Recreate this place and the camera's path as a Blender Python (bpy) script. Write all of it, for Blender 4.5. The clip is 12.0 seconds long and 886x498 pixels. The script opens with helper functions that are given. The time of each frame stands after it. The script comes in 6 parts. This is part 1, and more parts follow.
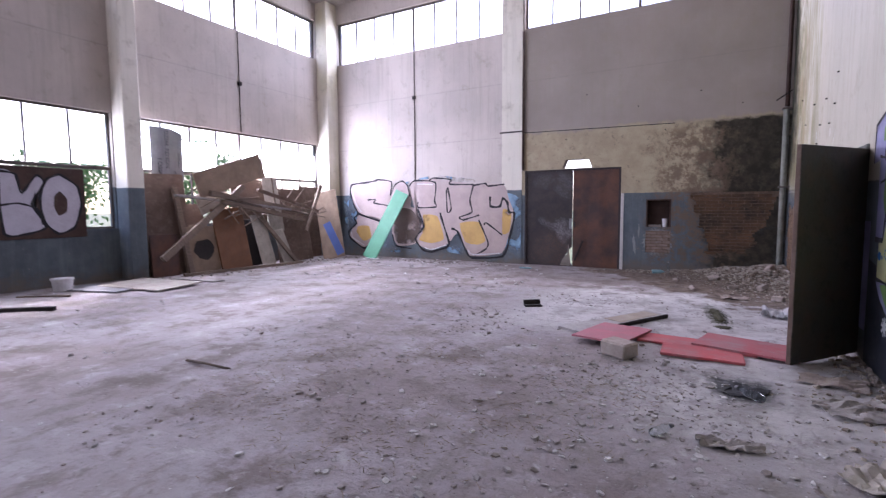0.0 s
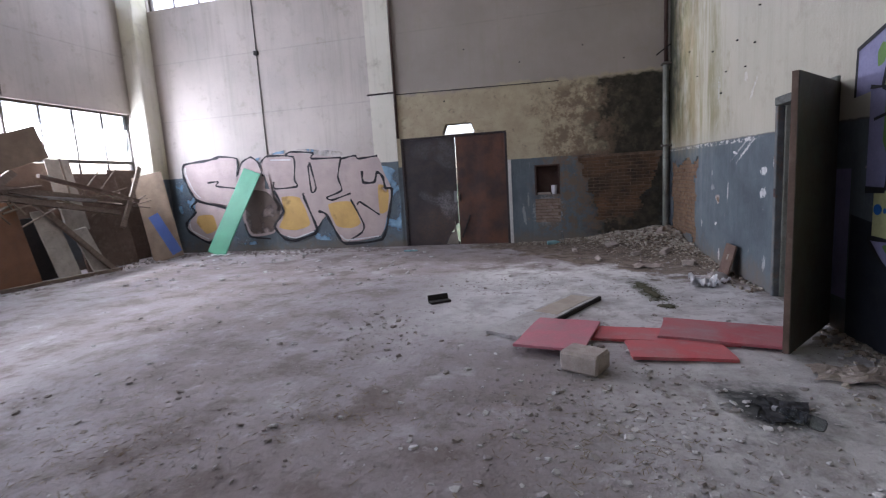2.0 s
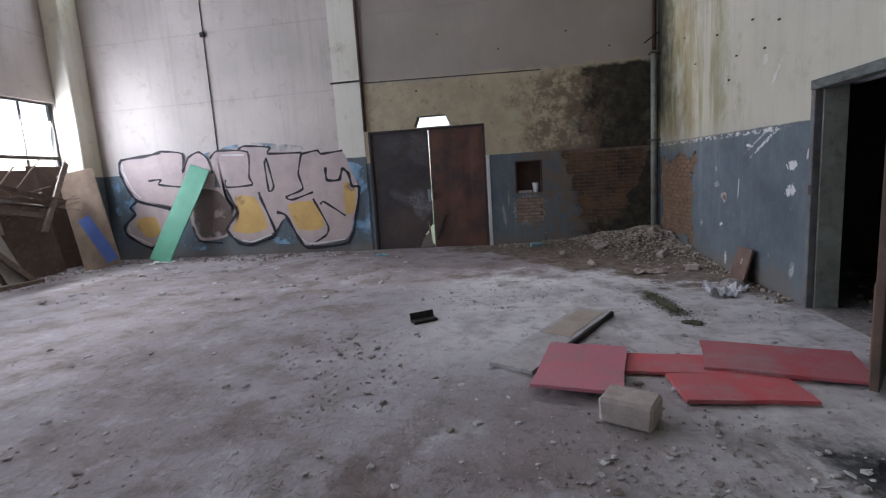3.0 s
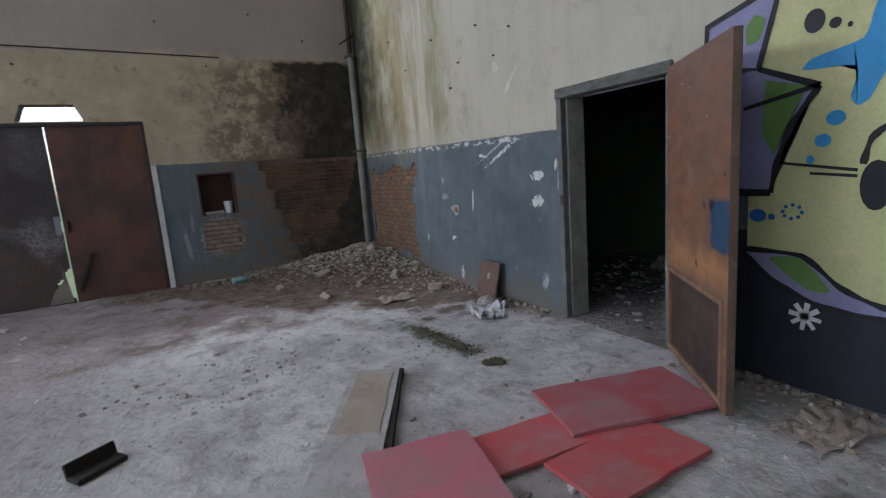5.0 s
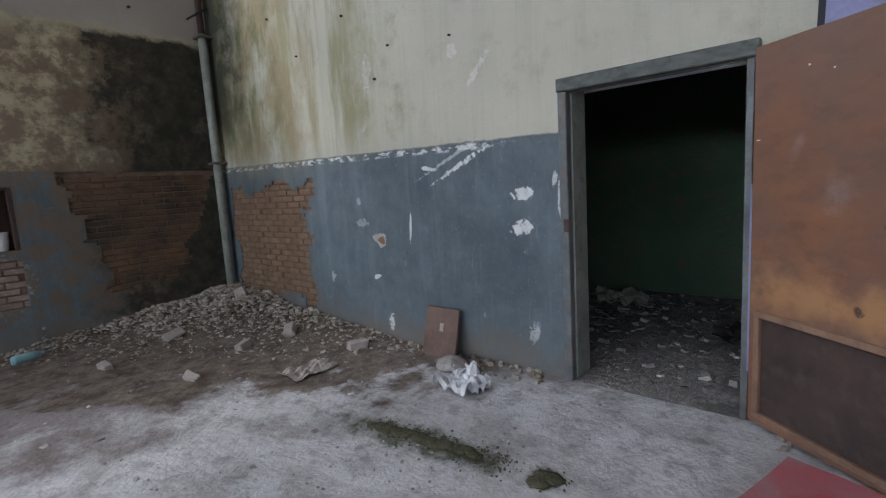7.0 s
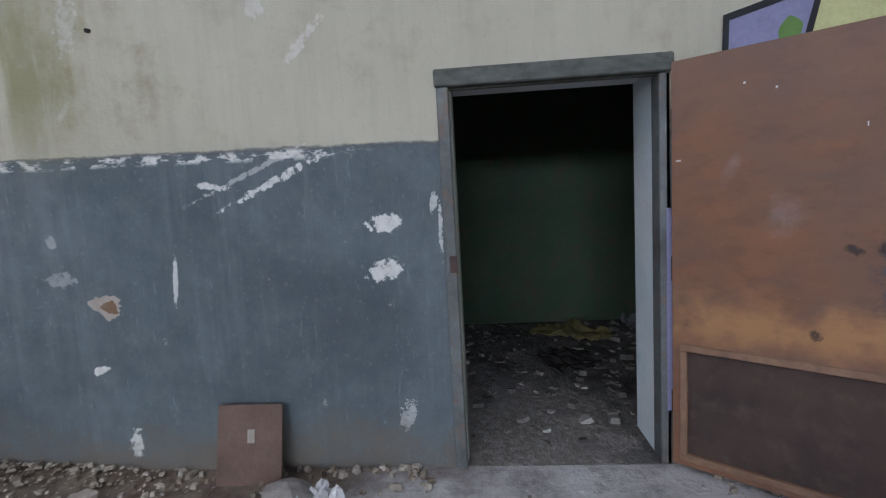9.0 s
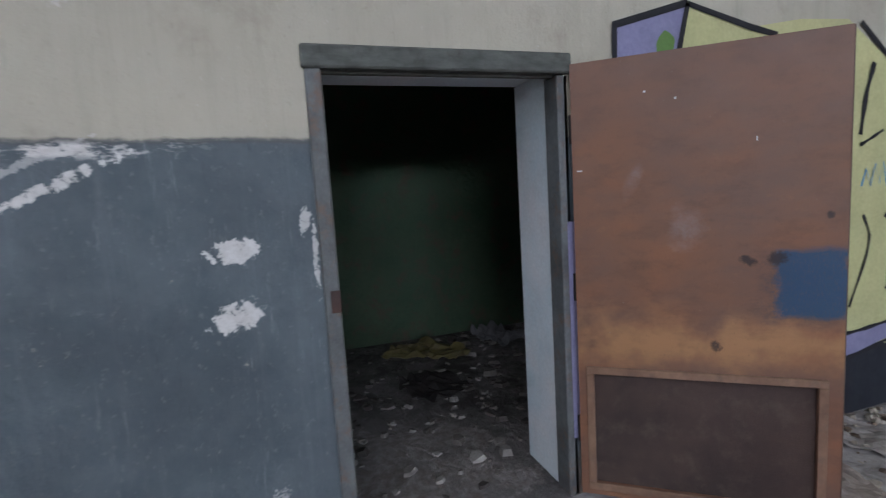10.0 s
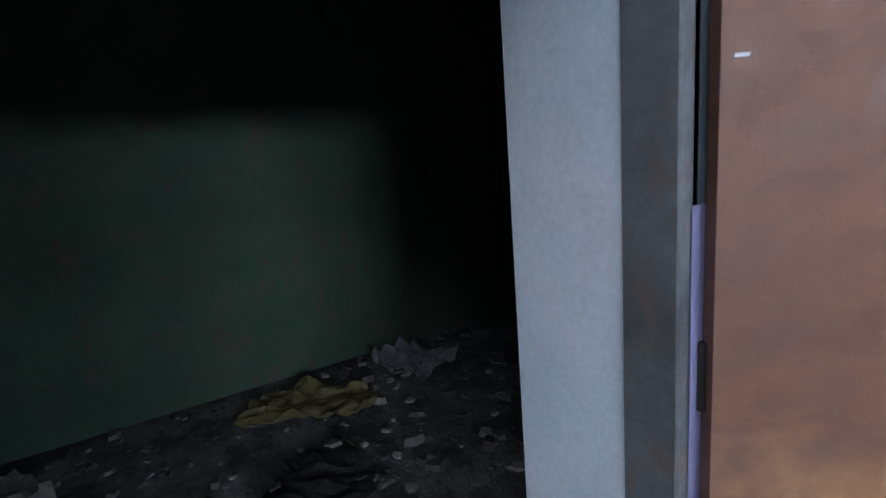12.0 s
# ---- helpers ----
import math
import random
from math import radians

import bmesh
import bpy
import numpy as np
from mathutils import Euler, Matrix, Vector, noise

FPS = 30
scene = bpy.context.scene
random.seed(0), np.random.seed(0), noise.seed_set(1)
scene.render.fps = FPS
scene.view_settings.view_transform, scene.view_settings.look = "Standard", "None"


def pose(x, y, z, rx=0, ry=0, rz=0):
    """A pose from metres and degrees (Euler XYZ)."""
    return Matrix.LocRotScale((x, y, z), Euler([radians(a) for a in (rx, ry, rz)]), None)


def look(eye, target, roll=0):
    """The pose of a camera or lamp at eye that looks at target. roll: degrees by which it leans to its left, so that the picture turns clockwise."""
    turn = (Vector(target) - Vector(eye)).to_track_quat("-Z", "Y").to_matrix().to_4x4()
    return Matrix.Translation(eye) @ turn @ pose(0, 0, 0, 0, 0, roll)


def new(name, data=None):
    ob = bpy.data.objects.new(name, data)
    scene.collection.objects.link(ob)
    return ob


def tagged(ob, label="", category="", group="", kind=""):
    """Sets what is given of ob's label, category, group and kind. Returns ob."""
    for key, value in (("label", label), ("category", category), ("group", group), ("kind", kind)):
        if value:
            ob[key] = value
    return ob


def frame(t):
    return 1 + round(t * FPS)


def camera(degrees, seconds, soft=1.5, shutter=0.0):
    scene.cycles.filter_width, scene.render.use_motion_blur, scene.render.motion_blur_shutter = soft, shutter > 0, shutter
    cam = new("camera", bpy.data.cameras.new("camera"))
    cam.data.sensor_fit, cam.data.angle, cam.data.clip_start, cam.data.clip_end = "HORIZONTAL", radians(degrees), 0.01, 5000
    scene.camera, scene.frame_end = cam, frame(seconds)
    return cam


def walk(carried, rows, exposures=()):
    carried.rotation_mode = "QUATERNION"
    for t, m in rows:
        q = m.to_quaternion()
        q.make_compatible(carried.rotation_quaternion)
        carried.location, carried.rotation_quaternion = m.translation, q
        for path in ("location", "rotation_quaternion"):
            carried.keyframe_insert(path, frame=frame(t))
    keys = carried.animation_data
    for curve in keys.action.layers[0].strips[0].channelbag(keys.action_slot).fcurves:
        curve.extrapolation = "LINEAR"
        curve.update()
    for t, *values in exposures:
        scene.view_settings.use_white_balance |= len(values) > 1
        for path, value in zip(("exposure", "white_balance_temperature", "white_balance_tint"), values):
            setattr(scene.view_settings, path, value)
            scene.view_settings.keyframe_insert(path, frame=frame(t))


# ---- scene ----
cam = camera(85.0, 12.0, soft=1.2, shutter=0.25)
METRES, EYE, TILT, LEAN, TURN = 10.1, 1.5, 0.0, 0.0, 29.5
EXPOSURES = [(0.0, 2.1, 5650, 30), (0.6, 2.0, 5680, 28), (1.0, 1.87, 5720, 21), (1.5, 1.72, 5750, 19), (3.0, 1.36, 5750, 14), (3.6, 1.22, 5750, 13), (6.0, 1.45, 5700, 9), (9.0, 1.5, 5650, 10), (10.5, 1.35, 5750, 13), (11.25, 1.35, 5800, 12), (12.0, 1.8, 5250, 11)]
LAMP = 120.0
ROWS = [
    (0.0, 0.0, 0.0, 0.0, -0.03, -4.71, 0.36),
    (0.5, -0.0045, 0.0424, -0.0045, -4.48, -7.39, -0.61),
    (1.0, -0.0046, 0.0908, -0.003, -2.8, -6.85, 4.32),
    (1.5, -0.0095, 0.1368, -0.0057, -9.17, -6.46, 3.95),
    (2.0, -0.0115, 0.1769, -0.0054, -16.3, -7.81, 3.49),
    (2.5, -0.0031, 0.2274, -0.0023, -19.28, -7.93, 3.46),
    (3.0, -0.0062, 0.2712, -0.0056, -20.72, -8.29, 3.58),
    (3.5, -0.0059, 0.3156, -0.0022, -32.26, -9.57, 2.22),
    (5.5, 0.0586, 0.4715, -0.0033, -66.39, -8.21, 4.42),
    (6.0, 0.0837, 0.5095, -0.0035, -68.6, -8.06, 5.61),
    (6.5, 0.1041, 0.5495, -0.0023, -72.01, -8.11, 4.42),
    (8.5, 0.2039, 0.6689, -0.002, -105.95, -7.49, 2.56),
    (9.0, 0.2445, 0.68, -0.0027, -115.27, -6.04, 3.15),
    (9.5, 0.2778, 0.6848, -0.0028, -124.13, -6.4, 3.64),
    (10.0, 0.3086, 0.6804, 0.002, -138.09, -6.39, 3.5),
    (10.5, 0.3357, 0.6514, -0.0006, -147.35, -6.85, 4.2),
    (11.0, 0.3611, 0.6228, 0.0005, -149.16, -7.33, 5.46),
    (11.5, 0.394, 0.5947, 0.0029, -151.43, -7.75, 4.78),
    (12.0, 0.4144, 0.5658, -0.003, -152.57, -10.63, 4.53),
]
PATH = [(t, pose(0, 0, EYE, TILT, LEAN, TURN) @ pose(METRES * x, METRES * y, METRES * z, 90 + pitch, roll, yaw)) for t, x, y, z, yaw, pitch, roll in ROWS]
# further poses either side of the two long stretches between rows
PATH += [
    (3.7, look((-1.677, 2.95, 1.455), (-1.426, 4.904, 1.111), -1.4)),
    (5.3, look((-1.875, 4.245, 1.485), (-0.785, 5.895, 1.184), -4.5)),
    (6.7, look((-1.825, 5.54, 1.455), (-0.418, 6.938, 1.185), -3.8)),
    (8.3, look((-1.60, 6.72, 1.50), (0.234, 7.449, 1.203), -3.2)),
]
walk(cam, sorted(PATH, key=lambda row: row[0]), EXPOSURES)
# ---- world, sun, sky light ----
world = bpy.data.worlds.new("world")
scene.world = world
world.use_nodes = True
wn = world.node_tree.nodes
sky = wn.new("ShaderNodeTexSky")
sky.sky_type, sky.sun_disc = "NISHITA", False
sky.sun_elevation, sky.sun_rotation = radians(48), radians(-60)
sky.dust_density = 3.0
world.node_tree.links.new(sky.outputs[0], wn["Background"].inputs[0])
wn["Background"].inputs[1].default_value = 0.15
sun_data = bpy.data.lights.new("sun", "SUN")
sun_data.energy, sun_data.angle, sun_data.color = 1.5, radians(12), (1.0, 0.95, 0.88)
sun = new("sun", sun_data)
sun.matrix_world = look((-12, 7, 16), (0, 0, 0))


def window_light(at, target, w, h, power):
    data = bpy.data.lights.new("window_light", "AREA")
    data.shape, data.size, data.size_y, data.energy = "RECTANGLE", w, h, power
    data.color = (0.96, 0.97, 1.0)
    ob = new("window_light", data)
    ob.matrix_world = look(at, target)


# sky light in the upper window bands and in the window bays behind the start of the walk
window_light((-11.5, 3.0, 6.9), (-5, 3.0, 3.4), 17.0, 1.1, LAMP * 0.5)
window_light((-11.56, 9.0, 3.02), (-5, 9.0, 1.6), 5.7, 1.05, LAMP * 1.3)
window_light((-11.56, 2.7, 3.02), (-5, 2.7, 1.6), 5.8, 1.05, LAMP * 0.35)
window_light((-7.9, 12.55, 6.9), (-7.9, 6, 4.4), 5.5, 1.1, LAMP * 0.4)
window_light((-1.7, 12.55, 6.9), (-1.7, 6, 4.4), 5.5, 1.1, LAMP * 0.4)
window_light((-11.5, -3.4, 2.4), (-5, -3.4, 1.9), 5.4, 2.4, LAMP * 0.3)


# ---- materials ----
class Net:
    """A small helper round a node tree."""

    def __init__(self, name, rough=0.8, metal=0.0):
        self.m = bpy.data.materials.new(name)
        self.m.use_nodes = True
        self.t = self.m.node_tree
        self.b = self.t.nodes["Principled BSDF"]
        self.b.inputs["Roughness"].default_value = rough
        self.b.inputs["Metallic"].default_value = metal
        self.b.inputs["Specular IOR Level"].default_value = 0.3

    def put(self, kind, **values):
        n = self.t.nodes.new(kind)
        for key, value in values.items():
            n.inputs[key.replace("_", " ")].default_value = value
        return n

    def link(self, a, b):
        self.t.links.new(a, b)

    def coords(self, space="Object"):
        if space == "World":
            return self.t.nodes.new("ShaderNodeNewGeometry").outputs["Position"]
        return self.t.nodes.new("ShaderNodeTexCoord").outputs["Object"]

    def stretched(self, vec, s):
        n = self.t.nodes.new("ShaderNodeVectorMath")
        n.operation = "MULTIPLY"
        self.link(vec, n.inputs[0])
        n.inputs[1].default_value = s
        return n.outputs[0]

    def noise(self, vec, scale, detail=4.0, rough=0.6):
        n = self.put("ShaderNodeTexNoise", Scale=scale, Detail=detail, Roughness=rough)
        self.link(vec, n.inputs["Vector"])
        return n.outputs["Fac"]

    def step(self, value, lo, hi, a=0.0, b=1.0):
        n = self.t.nodes.new("ShaderNodeMapRange")
        n.inputs[1].default_value, n.inputs[2].default_value = lo, hi
        n.inputs[3].default_value, n.inputs[4].default_value = a, b
        self.link(value, n.inputs[0])
        return n.outputs[0]

    def calc(self, op, a, b):
        n = self.t.nodes.new("ShaderNodeMath")
        n.operation = op
        for i, v in enumerate((a, b)):
            if isinstance(v, (int, float)):
                n.inputs[i].default_value = v
            else:
                self.link(v, n.inputs[i])
        return n.outputs[0]

    def mix(self, fac, a, b, blend="MIX"):
        n = self.t.nodes.new("ShaderNodeMix")
        n.data_type, n.blend_type = "RGBA", blend
        for sock, v in ((n.inputs[0], fac), (n.inputs[6], a), (n.inputs[7], b)):
            if isinstance(v, (int, float)):
                sock.default_value = v
            elif isinstance(v, tuple):
                sock.default_value = (*v, 1.0)
            else:
                self.link(v, sock)
        return n.outputs[2]

    def xyz(self, vec):
        n = self.t.nodes.new("ShaderNodeSeparateXYZ")
        self.link(vec, n.inputs[0])
        return n.outputs

    def bump(self, height, strength, distance=0.02):
        n = self.put("ShaderNodeBump", Strength=strength, Distance=distance)
        self.link(height, n.inputs["Height"])
        self.link(n.outputs[0], self.b.inputs["Normal"])

    def colour(self, c):
        if isinstance(c, tuple):
            self.b.inputs["Base Color"].default_value = (*c, 1.0)
        else:
            self.link(c, self.b.inputs["Base Color"])

    def spot(self, u, z, at, ragged, wobble, soft=0.12):
        """1 inside a tilted oval (u, z, width, height, tilt) whose rim is broken up by the wobble value."""
        cu, cz, w, h, tilt = at
        c, s = math.cos(tilt), math.sin(tilt)
        du, dz = self.calc("SUBTRACT", u, cu), self.calc("SUBTRACT", z, cz)
        a = self.calc("ADD", self.calc("MULTIPLY", du, 2 * c / w), self.calc("MULTIPLY", dz, 2 * s / w))
        b = self.calc("ADD", self.calc("MULTIPLY", du, -2 * s / h), self.calc("MULTIPLY", dz, 2 * c / h))
        d = self.calc("ADD", self.calc("MULTIPLY", a, a), self.calc("MULTIPLY", b, b))
        d = self.calc("ADD", d, self.calc("MULTIPLY", self.calc("SUBTRACT", wobble, 0.5), ragged * 2.6))
        return self.step(d, 1.0 - soft, 1.0 + soft, 1.0, 0.0)

    def between(self, value, lo, hi, soft):
        """1 where lo < value < hi, with soft edges."""
        return self.calc("MULTIPLY", self.step(value, lo - soft, lo + soft), self.step(value, hi - soft, hi + soft, 1.0, 0.0))


def plain(name, a, b, rough=0.8, scale=6.0, grain=60.0, bump=0.25, metal=0.0, stretch=(1, 1, 1), vary=0.0, dirt=0.25, dirt_colour=(0.10, 0.085, 0.07), space="Object"):
    """A worn two-tone surface with grain, dirt and relief."""
    n = Net(name, rough, metal)
    v = n.stretched(n.coords(space), stretch)
    big, fine = n.noise(v, scale, 5), n.noise(v, grain, 3)
    c = n.mix(n.step(big, 0.35, 0.65), a, b)
    c = n.mix(n.step(fine, 0.3, 0.7, 0.0, 0.35), c, n.mix(1.0, c, (0.6, 0.6, 0.6), "MULTIPLY"))
    spots = n.noise(n.coords(space), scale * 2.3, 6, 0.7)
    c = n.mix(n.step(spots, 0.52, 0.7, 0.0, dirt * 2), c, dirt_colour)
    if vary:
        rnd = n.t.nodes.new("ShaderNodeObjectInfo").outputs["Random"]
        c = n.mix(n.step(rnd, 0, 1, 0.0, vary), c, n.mix(1.0, c, (0.45, 0.42, 0.42), "MULTIPLY"))
    n.colour(c)
    n.link(n.step(big, 0.3, 0.7, rough - 0.1, min(1.0, rough + 0.1)), n.b.inputs["Roughness"])
    n.bump(n.calc("ADD", n.calc("MULTIPLY", fine, 0.4), spots), bump, 0.01)
    return n.m


def wall_paint(name, upper, upper2, band, band2, height, stain=None, moulds=(), slope=0.0, losses=(), axis=1, peel=None, strip=None, seams=()):
    """Old wall paint: a pale upper part and a blue-grey dado up to the given height, with dirt, runs and lost paint."""
    n = Net(name, 0.75)
    p = n.coords("World")
    x, y, z = n.xyz(p)
    big, mid, fine = n.noise(p, 0.55, 5), n.noise(p, 3.5, 6, 0.68), n.noise(p, 38, 4, 0.7)
    runs = n.noise(n.stretched(p, (5.0, 5.0, 0.25)), 1.2, 5, 0.7)
    up = n.mix(n.step(big, 0.35, 0.65), upper, upper2)
    up = n.mix(n.step(runs, 0.5, 0.75, 0.0, 0.4), up, (0.27, 0.25, 0.19))
    up = n.mix(n.step(mid, 0.56, 0.75, 0.0, 0.6), up, (0.30, 0.26, 0.20))
    speck = n.noise(p, 22.0, 5, 0.8)
    up = n.mix(n.step(speck, 0.62, 0.74, 0.0, 0.5), up, (0.22, 0.19, 0.15))
    up = n.mix(n.step(speck, 0.24, 0.36, 0.45, 0.0), up, (0.74, 0.72, 0.66))
    lo = n.mix(n.step(mid, 0.35, 0.7), band, band2)
    lo = n.mix(n.step(runs, 0.52, 0.75, 0.0, 0.5), lo, (0.20, 0.22, 0.24))
    lo = n.mix(n.step(n.noise(p, 1.3, 5, 0.7), 0.45, 0.7, 0.0, 0.55), lo, (0.055, 0.065, 0.078))
    lo = n.mix(n.step(fine, 0.6, 0.72, 0.0, 0.4), lo, (0.24, 0.25, 0.26))
    lo = n.mix(n.step(n.noise(p, 7.0, 6, 0.75), 0.66, 0.70, 0.0, 0.6), lo, (0.42, 0.38, 0.33))
    edge = n.calc("ADD", z, n.step(n.noise(p, 9.0, 5, 0.7), 0.3, 0.7, -0.007, 0.007))
    edge = n.calc("ADD", edge, n.calc("MULTIPLY", y, -slope))
    scratch = n.noise(n.stretched(p, (14.0, 14.0, 1.6)), 2.2, 6, 0.8)
    lo = n.mix(n.step(scratch, 0.60, 0.70, 0.0, 0.55), lo, (0.25, 0.265, 0.28))
    lo = n.mix(n.step(scratch, 0.28, 0.38, 0.6, 0.0), lo, (0.05, 0.058, 0.066))
    up = n.mix(n.step(scratch, 0.60, 0.72, 0.0, 0.3), up, (0.26, 0.24, 0.19))
    along = (x, y)[axis]
    if strip:
        # a yellower coat between the dado and the given height
        top, tone, tone2 = strip
        s = n.step(n.calc("ADD", z, n.step(mid, 0.3, 0.7, -0.08, 0.08)), top - 0.05, top + 0.05, 1.0, 0.0)
        coat = n.mix(n.step(mid, 0.4, 0.62), tone, tone2)
        coat = n.mix(n.step(n.noise(p, 8.0, 6, 0.75), 0.56, 0.66, 0.0, 0.7), coat, (0.19, 0.15, 0.11))
        up = n.mix(s, up, coat)
    for level in seams:
        s = n.between(n.calc("ADD", z, n.step(fine, 0.3, 0.7, -0.006, 0.006)), level - 0.012, level + 0.012, 0.012)
        up = n.mix(n.calc("MULTIPLY", s, n.step(mid, 0.35, 0.55, 0.05, 0.32)), up, (0.20, 0.18, 0.16))
    c = n.mix(n.step(edge, height - 0.006, height + 0.006), lo, up)
    worn = n.noise(p, 26.0, 6, 0.75)
    lost = None
    if peel:
        # flaking strip under the top of the dado, with a painted shadow line along its ridge
        u0, u1 = peel
        reach = n.step(along, u0, u0 + 0.4)
        ragged = n.noise(n.stretched(p, (4.0, 4.0, 9.0)), 2.4, 6, 0.7)
        band_top = n.between(edge, height - 0.055, height - 0.006, 0.010)
        lost = n.calc("MULTIPLY", n.calc("MULTIPLY", band_top, reach), n.step(ragged, 0.50, 0.56))
        rim = n.calc("MULTIPLY", n.between(edge, height - 0.012, height + 0.008, 0.005), n.step(ragged, 0.36, 0.52, 0.3, 0.9))
        c = n.mix(rim, c, (0.10, 0.105, 0.105))
    for at in losses:
        s = n.spot(along, z, at[:5], at[5], worn)
        if len(at) > 6:
            s = n.calc("MULTIPLY", s, at[6])
        lost = s if lost is None else n.calc("MAXIMUM", lost, s)
    if lost is not None:
        c = n.mix(lost, c, n.mix(n.step(worn, 0.35, 0.65), (0.66, 0.65, 0.63), (0.50, 0.485, 0.46)))
    base_dirt = n.calc("ADD", z, n.step(mid, 0.3, 0.7, -0.2, 0.2))
    c = n.mix(n.step(base_dirt, 0.02, 0.32, 0.75, 0.0), c, (0.16, 0.13, 0.10))
    wob = n.step(mid, 0.25, 0.75, -0.45, 0.45)
    if stain:
        (u0, u1, z0, z1, tone) = stain
        u = along
        s = n.calc("MULTIPLY", n.between(n.calc("ADD", u, wob), u0, u1, 0.28), n.between(n.calc("ADD", z, n.step(mid, 0.25, 0.75, -0.06, 0.06)), z0, z1, 0.03))
        s = n.calc("MULTIPLY", s, n.step(n.noise(p, 2.0, 6, 0.75), 0.28, 0.45, 0.75, 1.0))
        c = n.mix(s, c, n.mix(n.step(n.noise(p, 5.0, 6, 0.7), 0.42, 0.70), tone, (0.065, 0.052, 0.035)))
        halo = n.calc("MULTIPLY", n.between(n.calc("ADD", u, wob), u0 - 1.0, u0 + 0.5, 0.3), n.between(z, z0, z1 - 0.1, 0.12))
        halo = n.calc("MULTIPLY", halo, n.step(n.noise(p, 6.0, 6, 0.7), 0.42, 0.55))
        c = n.mix(n.calc("MULTIPLY", halo, 0.85), c, (0.15, 0.105, 0.07))
    for u0, u1, z0, z1, tone, amount, gate, stretch in moulds:
        u = along
        s = n.calc("MULTIPLY", n.between(n.calc("ADD", u, wob), u0, u1, 0.35), n.between(z, z0, z1, 0.25))
        s = n.calc("MULTIPLY", s, n.step(n.noise(n.stretched(p, stretch), 1.0, 6, 0.7), gate, gate + 0.14))
        c = n.mix(n.calc("MULTIPLY", s, amount), c, tone)
    n.colour(c)
    relief = n.calc("ADD", mid, n.calc("MULTIPLY", fine, 0.35))
    if lost is not None:
        relief = n.calc("SUBTRACT", relief, n.calc("MULTIPLY", lost, 0.25))
    n.bump(relief, 0.55, 0.02)
    return n.m


CREAM, CREAM2 = (0.46, 0.43, 0.345), (0.395, 0.37, 0.295)
PALE, PALE2 = (0.56, 0.50, 0.455), (0.44, 0.395, 0.36)
BLUE, BLUE2 = (0.085, 0.108, 0.122), (0.125, 0.148, 0.162)
# places where the paint has come off the wall with the side door: y, z, width, height, tilt, raggedness, strength
LOSSES = (
    (7.69, 1.355, 0.17, 0.08, 0.0, 3.0), (7.70, 1.11, 0.17, 0.10, -0.4, 3.0), (8.62, 1.60, 0.16, 0.035, 0.15, 3.5), (8.29, 1.60, 0.46, 0.035, -0.42, 5.0),
    (8.40, 1.66, 0.50, 0.022, -0.40, 6.0, 0.5), (8.88, 1.09, 0.030, 0.27, 0.1, 1.5), (7.43, 1.46, 0.035, 0.10, 0.2, 3.5, 0.8), (7.40, 1.30, 0.022, 0.24, 0.0, 3.5, 0.8),
    (7.63, 0.30, 0.08, 0.16, 0.3, 3.0, 0.6), (9.22, 0.17, 0.07, 0.16, 0.0, 4.0), (9.38, 0.60, 0.10, 0.045, -0.3, 2.0), (9.58, 1.35, 0.06, 0.07, 0.0, 2.0, 0.35),
    (9.55, 1.13, 0.15, 0.07, 0.0, 3.5, 0.3), (8.05, 2.32, 0.28, 0.04, -0.8, 5.0, 0.5), (8.30, 2.50, 0.09, 0.10, 0.0, 4.0, 0.4), (9.33, 2.50, 0.10, 0.30, 0.15, 4.0, 0.75), (9.40, 2.05, 0.03, 0.13, 0.6, 3.0, 0.4), (10.1, 0.55, 0.08, 0.10, 0.0, 4.0, 0.5),
)
M_WALL_R = wall_paint("paint_right", CREAM, CREAM2, BLUE, BLUE2, 1.635, moulds=((9.3, 12.8, 1.9, 6.0, (0.22, 0.205, 0.095), 0.75, 0.44, (3.5, 3.5, 0.5)), (10.4, 12.9, 1.8, 4.6, (0.26, 0.205, 0.115), 0.8, 0.40, (2.2, 2.2, 1.3)), (10.9, 12.9, 2.0, 7.5, (0.14, 0.135, 0.06), 0.85, 0.46, (4.0, 4.0, 1.6)), (11.75, 13.2, 2.3, 7.8, (0.035, 0.036, 0.022), 0.95, 0.30, (1.5, 1.5, 0.8))), slope=0.017, losses=LOSSES, peel=(7.7, 12.4))
M_WALL_B = wall_paint("paint_back", (0.34, 0.295, 0.26), (0.27, 0.235, 0.205), BLUE, BLUE2, 1.86, stain=(-0.25, 1.6, 0.15, 3.42, (0.022, 0.021, 0.014)), axis=0, strip=(3.46, (0.41, 0.35, 0.235), (0.34, 0.28, 0.19)), seams=(4.82,), losses=((-1.72, 0.62, 0.06, 0.45, 0.1, 2.0, 0.3), (-1.2, 0.70, 0.60, 0.62, 0.0, 2.0, 0.3), (-1.62, 0.95, 0.04, 0.3, 0.0, 2.0, 0.25)))
M_WALL_BL = wall_paint("paint_back_left", PALE, PALE2, BLUE, BLUE2, 1.97, axis=0, seams=(4.85, 3.42))
M_WALL_L = wall_paint("paint_left", PALE, PALE2, BLUE, BLUE2, 2.02, seams=(5.0,))
M_COLUMN = wall_paint("paint_column", (0.70, 0.66, 0.58), (0.60, 0.57, 0.48), BLUE, BLUE2, 2.0)
M_CORNER = wall_paint("paint_corner_column", (0.70, 0.66, 0.58), (0.56, 0.53, 0.36), BLUE, BLUE2, 1.97)
M_INNER = plain("damp_green_paint", (0.048, 0.092, 0.052), (0.078, 0.112, 0.068), 0.75, 2.6, 24, 0.9, dirt=0.5, dirt_colour=(0.10, 0.075, 0.055), space="World")
